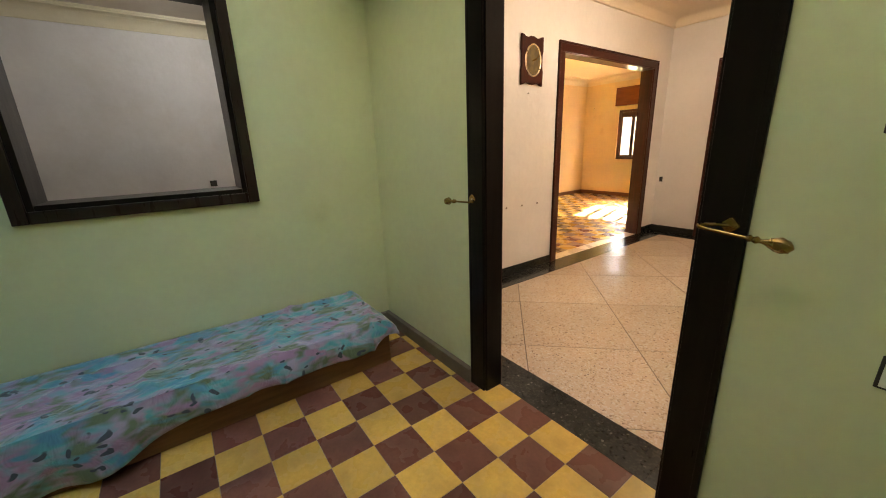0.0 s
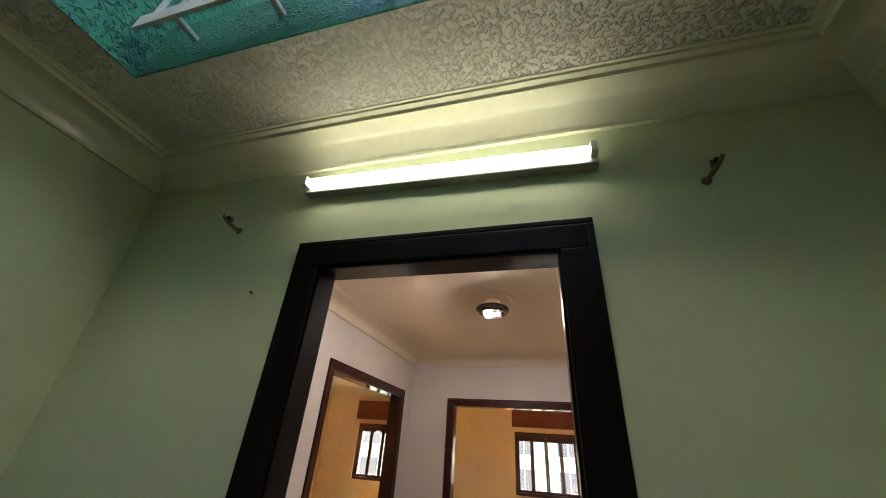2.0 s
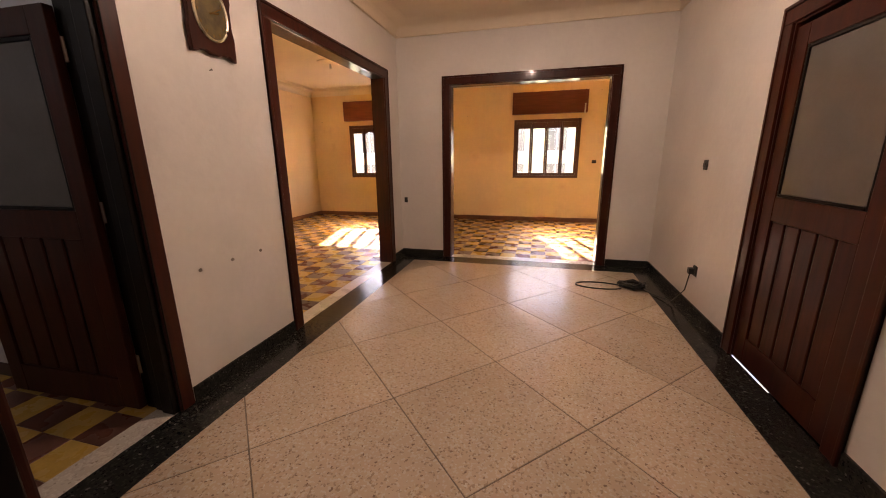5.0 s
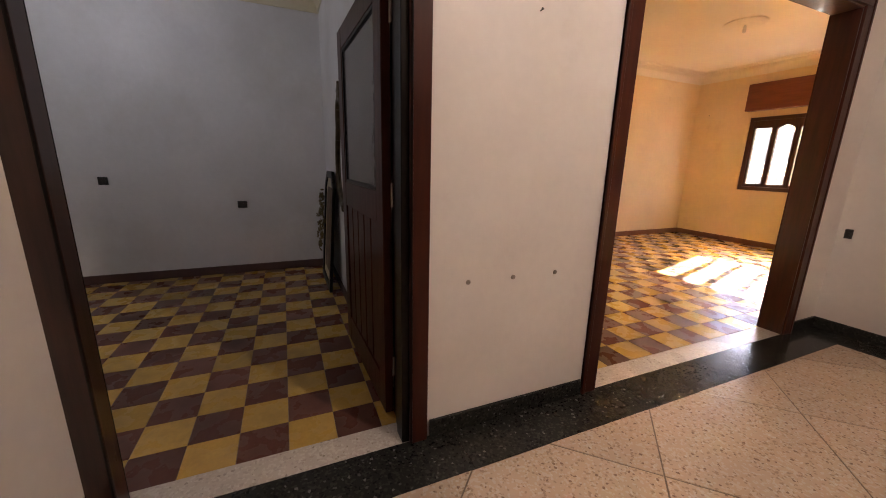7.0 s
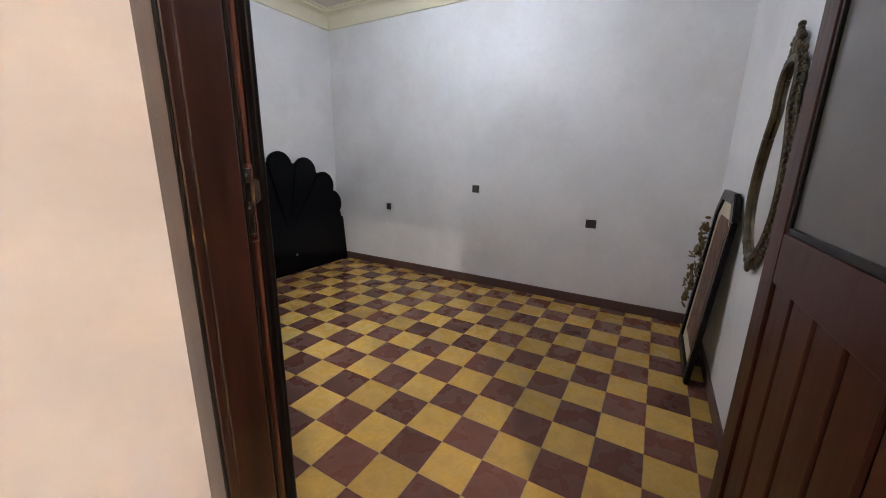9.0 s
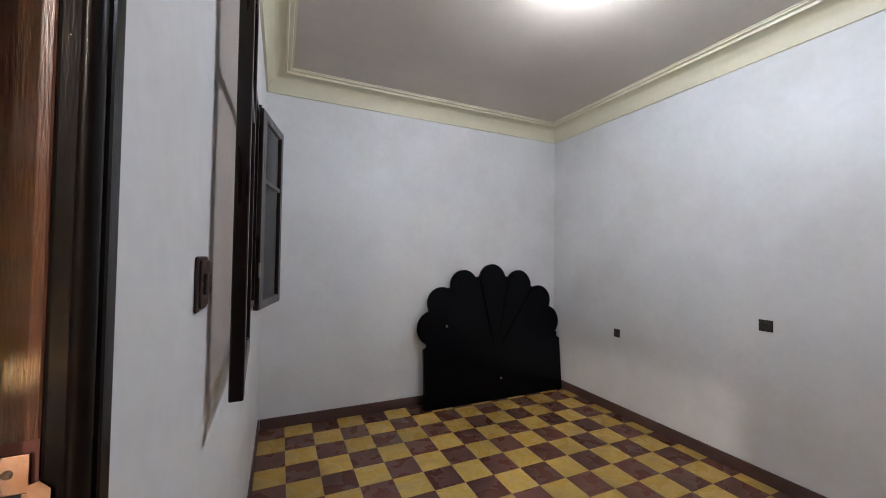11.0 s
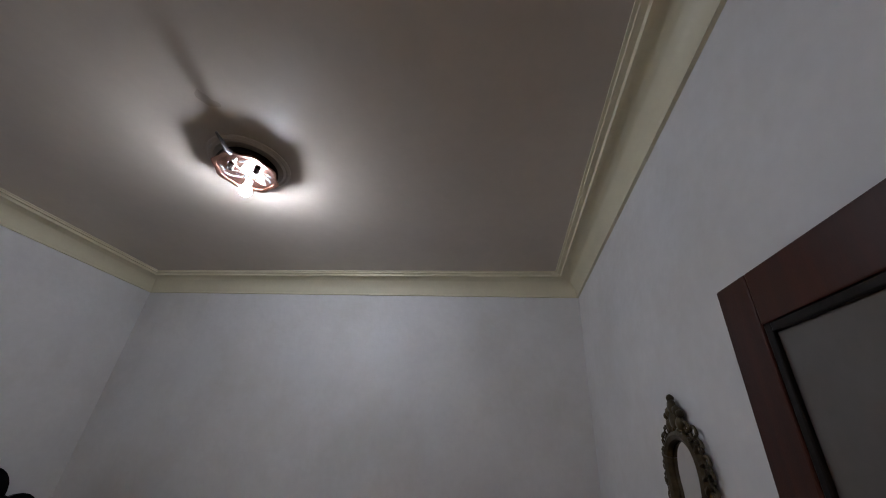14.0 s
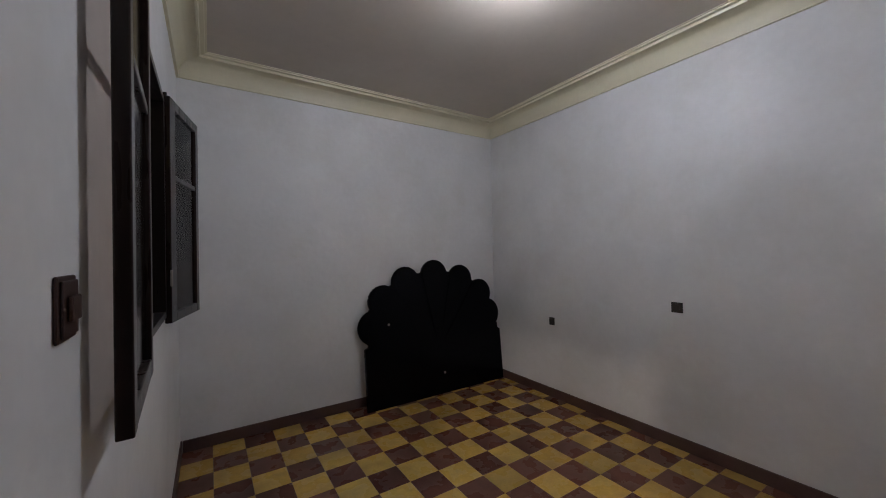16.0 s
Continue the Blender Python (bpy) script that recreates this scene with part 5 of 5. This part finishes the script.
def drying_rack():
    ob = thing("drying_rack", "white metal clothes rack on the floor above", "drying rack", m=pose(0.66, -0.44, 2.97))
    w, h = 0.84, 1.32
    for x in (0.0, w):
        part("post", tube([(x, 0, 0), (x, 0.0, h)], 0.014, 8), WHITEMETAL, ob)
        part("leg", tube([(x, -0.001, 0.62), (x, 0.42, 0.0)], 0.012, 8), WHITEMETAL, ob)
    for z in (0.35, 0.86, h):
        part("bar", tube([(0, 0, z), (w, 0, z)], 0.011, 8), WHITEMETAL, ob)
    for k in range(11):
        x = 0.05 + k * 0.030
        part("wire", tube([(x, 0.012, 0.35), (x, 0.012, 0.86)], 0.004, 6), WHITEMETAL, ob)
    part("strut", tube([(0.30, -0.014, 0.40), (0.80, -0.014, 0.98)], 0.013, 8), WHITEMETAL, ob)
    part("strut", tube([(0.80, -0.030, 0.44), (0.44, -0.030, 1.10)], 0.011, 8), WHITEMETAL, ob)


drying_rack()


def upper_bench():
    ob = thing("wooden_bench", "red-brown wooden bench with pale edging on the floor above", "bench", m=pose(1.52, -0.46, 2.96))
    part("plank", box((0, 0, 0.68), (0.78, 0.34, 0.80), 0.006), BRICKRED, ob)
    part("edging", box((-0.01, -0.012, 0.60), (0.60, -0.0005, 0.69), 0.004), PLASTIC_W, ob, "pale scalloped edging")
    for x in (0.02, 0.70):
        for y in (0.02, 0.26):
            part("leg", box((x, y, 0), (x + 0.06, y + 0.06, 0.6798), 0.004), BRICKRED, ob)


upper_bench()
sh = thing("louvred_shutter", "red-brown louvred shutter on the floor above", "shutter", m=pose(0.382, -0.30, 3.50, 0, 0, 90))
for k in range(22):
    part("slat", box((0.05, 0.0, 0.06 + k * 0.085), (0.42, 0.03, 0.13 + k * 0.085), 0.003), BRICKRED, sh)
for x in (0.0, 0.4205):
    part("stile", box((x, 0.0, 0.0), (x + 0.049, 0.034, 2.0), 0.003), BRICKRED, sh)
cl = bmesh.new()
rows = []
for i in range(15):
    rows.append([cl.verts.new((1.07 + 0.38 * i / 14, -0.485 + 0.025 * math.sin(i * 1.1 + j * 0.3), 4.26 - 0.42 * j / 9 + 0.01 * math.sin(i))) for j in range(10)])
for a, b in zip(rows, rows[1:]):
    for j in range(9):
        cl.faces.new((a[j], a[j + 1], b[j + 1], b[j]))
cb = link("hanging_cloth", cl, BLUEPAINT, True)
cb.modifiers.new("thick", "SOLIDIFY").thickness = 0.004
tagged(cb, "blue cloth hung on the drying rack", "cloth")

# ---------------------------------------------------------------- outside
setting("ground", box((-300, 8.2, -3.7), (300, 900, -3.5)), ASPHALT, "pale street ground outside the windows", "ground")


def far_house(x, w, h, y, label):
    ob = thing("house", label, "house", "houses across the street", pose(x, y, -3.5))
    part("wall", box((0, 0, 0), (w, 8, h)), FACADE, ob)
    part("roof", box((-0.15, -0.15, h), (w + 0.15, 8.15, h + 0.35), 0.02), FACADE, ob)
    for fl in range(4):
        for k in range(int(w // 2.6)):
            wx, wz = 0.8 + k * 2.6, 0.8 + fl * 2.2
            win = part("window", box((wx, -0.04, wz), (wx + 1.2, -0.0005, wz + 1.4)), FROST, ob)
            part("sill", box((wx - 0.08, -0.16, wz - 0.10), (wx + 1.28, -0.0006, wz - 0.001)), WHITEMETAL, win)
            part("frame", box((wx + 0.57, -0.07, wz), (wx + 0.63, -0.0405, wz + 1.4)), WHITEMETAL, win)


far_house(-14, 12, 9.6, 24, "pale yellow rendered house across the street")
far_house(-1.5, 9, 10.2, 25, "pale yellow rendered house across the street")
far_house(8.5, 12, 9.3, 24, "pale yellow rendered house across the street")

# ---------------------------------------------------------------- floors, piece by piece
def tile_mesh(name, material, s=0.2, gap=0.0012, t=0.012, b=0.0012):
    """A square tile, top at z = 0, centred, with a worn edge."""
    a, c = s / 2 - gap, s / 2 - gap - b
    vs = [(-a, -a, -t), (a, -a, -t), (a, a, -t), (-a, a, -t), (-a, -a, -b), (a, -a, -b), (a, a, -b), (-a, a, -b), (-c, -c, 0), (c, -c, 0), (c, c, 0), (-c, c, 0)]
    fs = [(0, 1, 5, 4), (1, 2, 6, 5), (2, 3, 7, 6), (3, 0, 4, 7), (4, 5, 9, 8), (5, 6, 10, 9), (6, 7, 11, 10), (7, 4, 8, 11), (8, 9, 10, 11)]
    me = bpy.data.meshes.new(name)
    me.from_pydata(vs, [], fs)
    me.materials.append(material)
    return me


MESH_Y, MESH_B = tile_mesh("yellow_tile", TILE_Y), tile_mesh("brown_tile", TILE_B)


def tiled_floor(name, rect, ox, oy, brown, label, limit=400, near=None):
    """A chequered floor: lattice through (ox, oy), pieces cut at the edges of rect."""
    x0, y0, x1, y1 = rect
    fl = setting(name, box((x0, y0, -0.12), (x1, y1, -0.0022)), GROUT, label, "floor")
    rnd = random.Random(len(name))
    cells = []
    i0, i1 = math.floor((x0 - ox) / 0.2), math.ceil((x1 - ox) / 0.2)
    j0, j1 = math.floor((y0 - oy) / 0.2), math.ceil((y1 - oy) / 0.2)
    for i in range(i0, i1):
        for j in range(j0, j1):
            a, b = max(x0, ox + 0.2 * i), min(x1, ox + 0.2 * (i + 1))
            c, d = max(y0, oy + 0.2 * j), min(y1, oy + 0.2 * (j + 1))
            if b - a > 0.006 and d - c > 0.006:
                cells.append((a, b, c, d, (i + j) % 2 == brown))
    if near:
        cells.sort(key=lambda q: (q[0] - near[0]) ** 2 + (q[2] - near[1]) ** 2)
    for a, b, c, d, dark in cells[:limit]:
        t = new("tile", MESH_B if dark else MESH_Y)
        t.parent = fl
        t.matrix_local = pose((a + b) / 2, (c + d) / 2, rnd.uniform(-0.0007, 0.0003), rnd.uniform(-0.12, 0.12), rnd.uniform(-0.12, 0.12), 0) @ Matrix.Diagonal(((b - a) / 0.2, (d - c) / 0.2, 1, 1))
    for dark, me in ((True, MESH_B), (False, MESH_Y)):
        rest = [q for q in cells[limit:] if q[4] == dark]
        if rest:
            vs, fs = [], []
            base = [v.co.copy() for v in me.vertices]
            for a, b, c, d, _ in rest:
                o = len(vs)
                zz = rnd.uniform(-0.0007, 0.0003)
                vs += [((a + b) / 2 + v.x * (b - a) / 0.2, (c + d) / 2 + v.y * (d - c) / 0.2, v.z + zz) for v in base]
                fs += [tuple(o + k for k in p.vertices) for p in me.polygons]
            m2 = bpy.data.meshes.new("far_tiles")
            m2.from_pydata(vs, [], fs)
            m2.materials.append(me.materials[0])
            ob = new("far_tiles", m2)
            ob.parent = fl
            tagged(ob, kind="stuff")
    return fl


def clipped(poly, x0, y0, x1, y1):
    """A convex polygon cut by a rectangle."""
    for axis, lim, sign in ((0, x0, 1), (0, x1, -1), (1, y0, 1), (1, y1, -1)):
        out = []
        for p, q in zip(poly, poly[1:] + poly[:1]):
            ip, iq = sign * (p[axis] - lim) >= 0, sign * (q[axis] - lim) >= 0
            if ip:
                out.append(p)
            if ip != iq:
                t = (lim - p[axis]) / (q[axis] - p[axis])
                out.append((p[0] + t * (q[0] - p[0]), p[1] + t * (q[1] - p[1])))
        poly = out
        if not poly:
            break
    return poly


def slab(poly, material, name, parent, gap=0.0022, t=0.02):
    """A floor slab of any convex outline, top at z = 0."""
    n = len(poly)
    cx, cy = sum(p[0] for p in poly) / n, sum(p[1] for p in poly) / n
    def shrink(d):
        out = []
        for x, y in poly:
            ln = math.hypot(cx - x, cy - y)
            out.append((x + (cx - x) / ln * d * 1.35, y + (cy - y) / ln * d * 1.35))
        return out
    a, b = shrink(gap), shrink(gap + 0.001)
    vs = [(x, y, -t) for x, y in a] + [(x, y, -0.001) for x, y in a] + [(x, y, 0) for x, y in b]
    fs = [(k, (k + 1) % n, n + (k + 1) % n, n + k) for k in range(n)] + [(n + k, n + (k + 1) % n, 2 * n + (k + 1) % n, 2 * n + k) for k in range(n)] + [tuple(range(2 * n, 3 * n))]
    me = bpy.data.meshes.new(name)
    me.from_pydata(vs, [], fs)
    me.materials.append(material)
    ob = new(name, me)
    ob.parent = parent
    return ob


hall_floor = setting("floor_hall", box((-0.22, -0.03, -0.12), (2.87, 4.41, -0.0025)), JOINT, "polished beige terrazzo slabs laid diagonally with dark border", "floor")
INNER = (0.02, 0.187, 2.66, 4.17)
P, U0, V0, R2 = 0.72, 0.16, 0.405, math.sqrt(0.5)
for i in range(-1, 8):
    for j in range(-4, 6):
        u, v = U0 + P * i, V0 + P * j
        quad = [((a - b) * R2, (a + b) * R2) for a, b in ((u, v), (u + P, v), (u + P, v + P), (u, v + P))]
        poly = clipped(quad, *INNER)
        if len(poly) >= 3:
            area = abs(sum(p[0] * q[1] - q[0] * p[1] for p, q in zip(poly, poly[1:] + poly[:1]))) / 2
            if area > 0.002:
                slab(poly, TERRA, "terrazzo_slab", hall_floor, gap=0.0035)
for x0, y0, x1, y1 in ((-0.22, 0.187, 0.02, 4.41), (2.66, 0.187, 2.87, 4.41), (0.02, 4.17, 2.66, 4.41), (-0.22, -0.03, 2.87, 0.187)):
    n = max(1, round(max(x1 - x0, y1 - y0) / 1.1))
    for k in range(n):
        if x1 - x0 > y1 - y0:
            a, b = x0 + (x1 - x0) * k / n, x0 + (x1 - x0) * (k + 1) / n
            slab([(a, y0), (b, y0), (b, y1), (a, y1)], GRANITE, "border_slab", hall_floor, gap=0.0004)
        else:
            a, b = y0 + (y1 - y0) * k / n, y0 + (y1 - y0) * (k + 1) / n
            slab([(x0, a), (x1, a), (x1, b), (x0, b)], GRANITE, "border_slab", hall_floor, gap=0.0004)
for k, (a, b) in enumerate((((-0.3555, DB[0], -0.02), (-0.2205, DB[1], 0.002)), ((-0.3595, S1[0], -0.02), (-0.2205, S1[1], 0.002)), ((S2[0], 4.4105, -0.02), (S2[1], 4.5595, 0.002)))):
    setting(f"threshold_{k + 1}", box(a, b, 0.001), MARBLE, "pale polished threshold slab", "threshold")
tiled_floor("floor_green_room", (-0.10, -3.0, 2.92, -0.0305), 0.6, -0.8, 0, "yellow and brown chequered cement tiles in green room")
tiled_floor("floor_bedroom", (-3.25, -2.84, -0.3565, 1.05), -0.547, -2.648, 1, "yellow and brown chequered cement tiles in bedroom")
tiled_floor("floor_salon_west", (-3.55, 1.22, -0.3605, 7.58), -0.365, 2.375, 1, "yellow and brown chequered cement tiles in salon", 300, (-0.4, 3.0))
tiled_floor("floor_salon_east", (-0.30, 4.5605, 3.40, 7.58), -0.30, 4.56, 0, "yellow and brown chequered cement tiles in salon", 300, (1.3, 4.6))
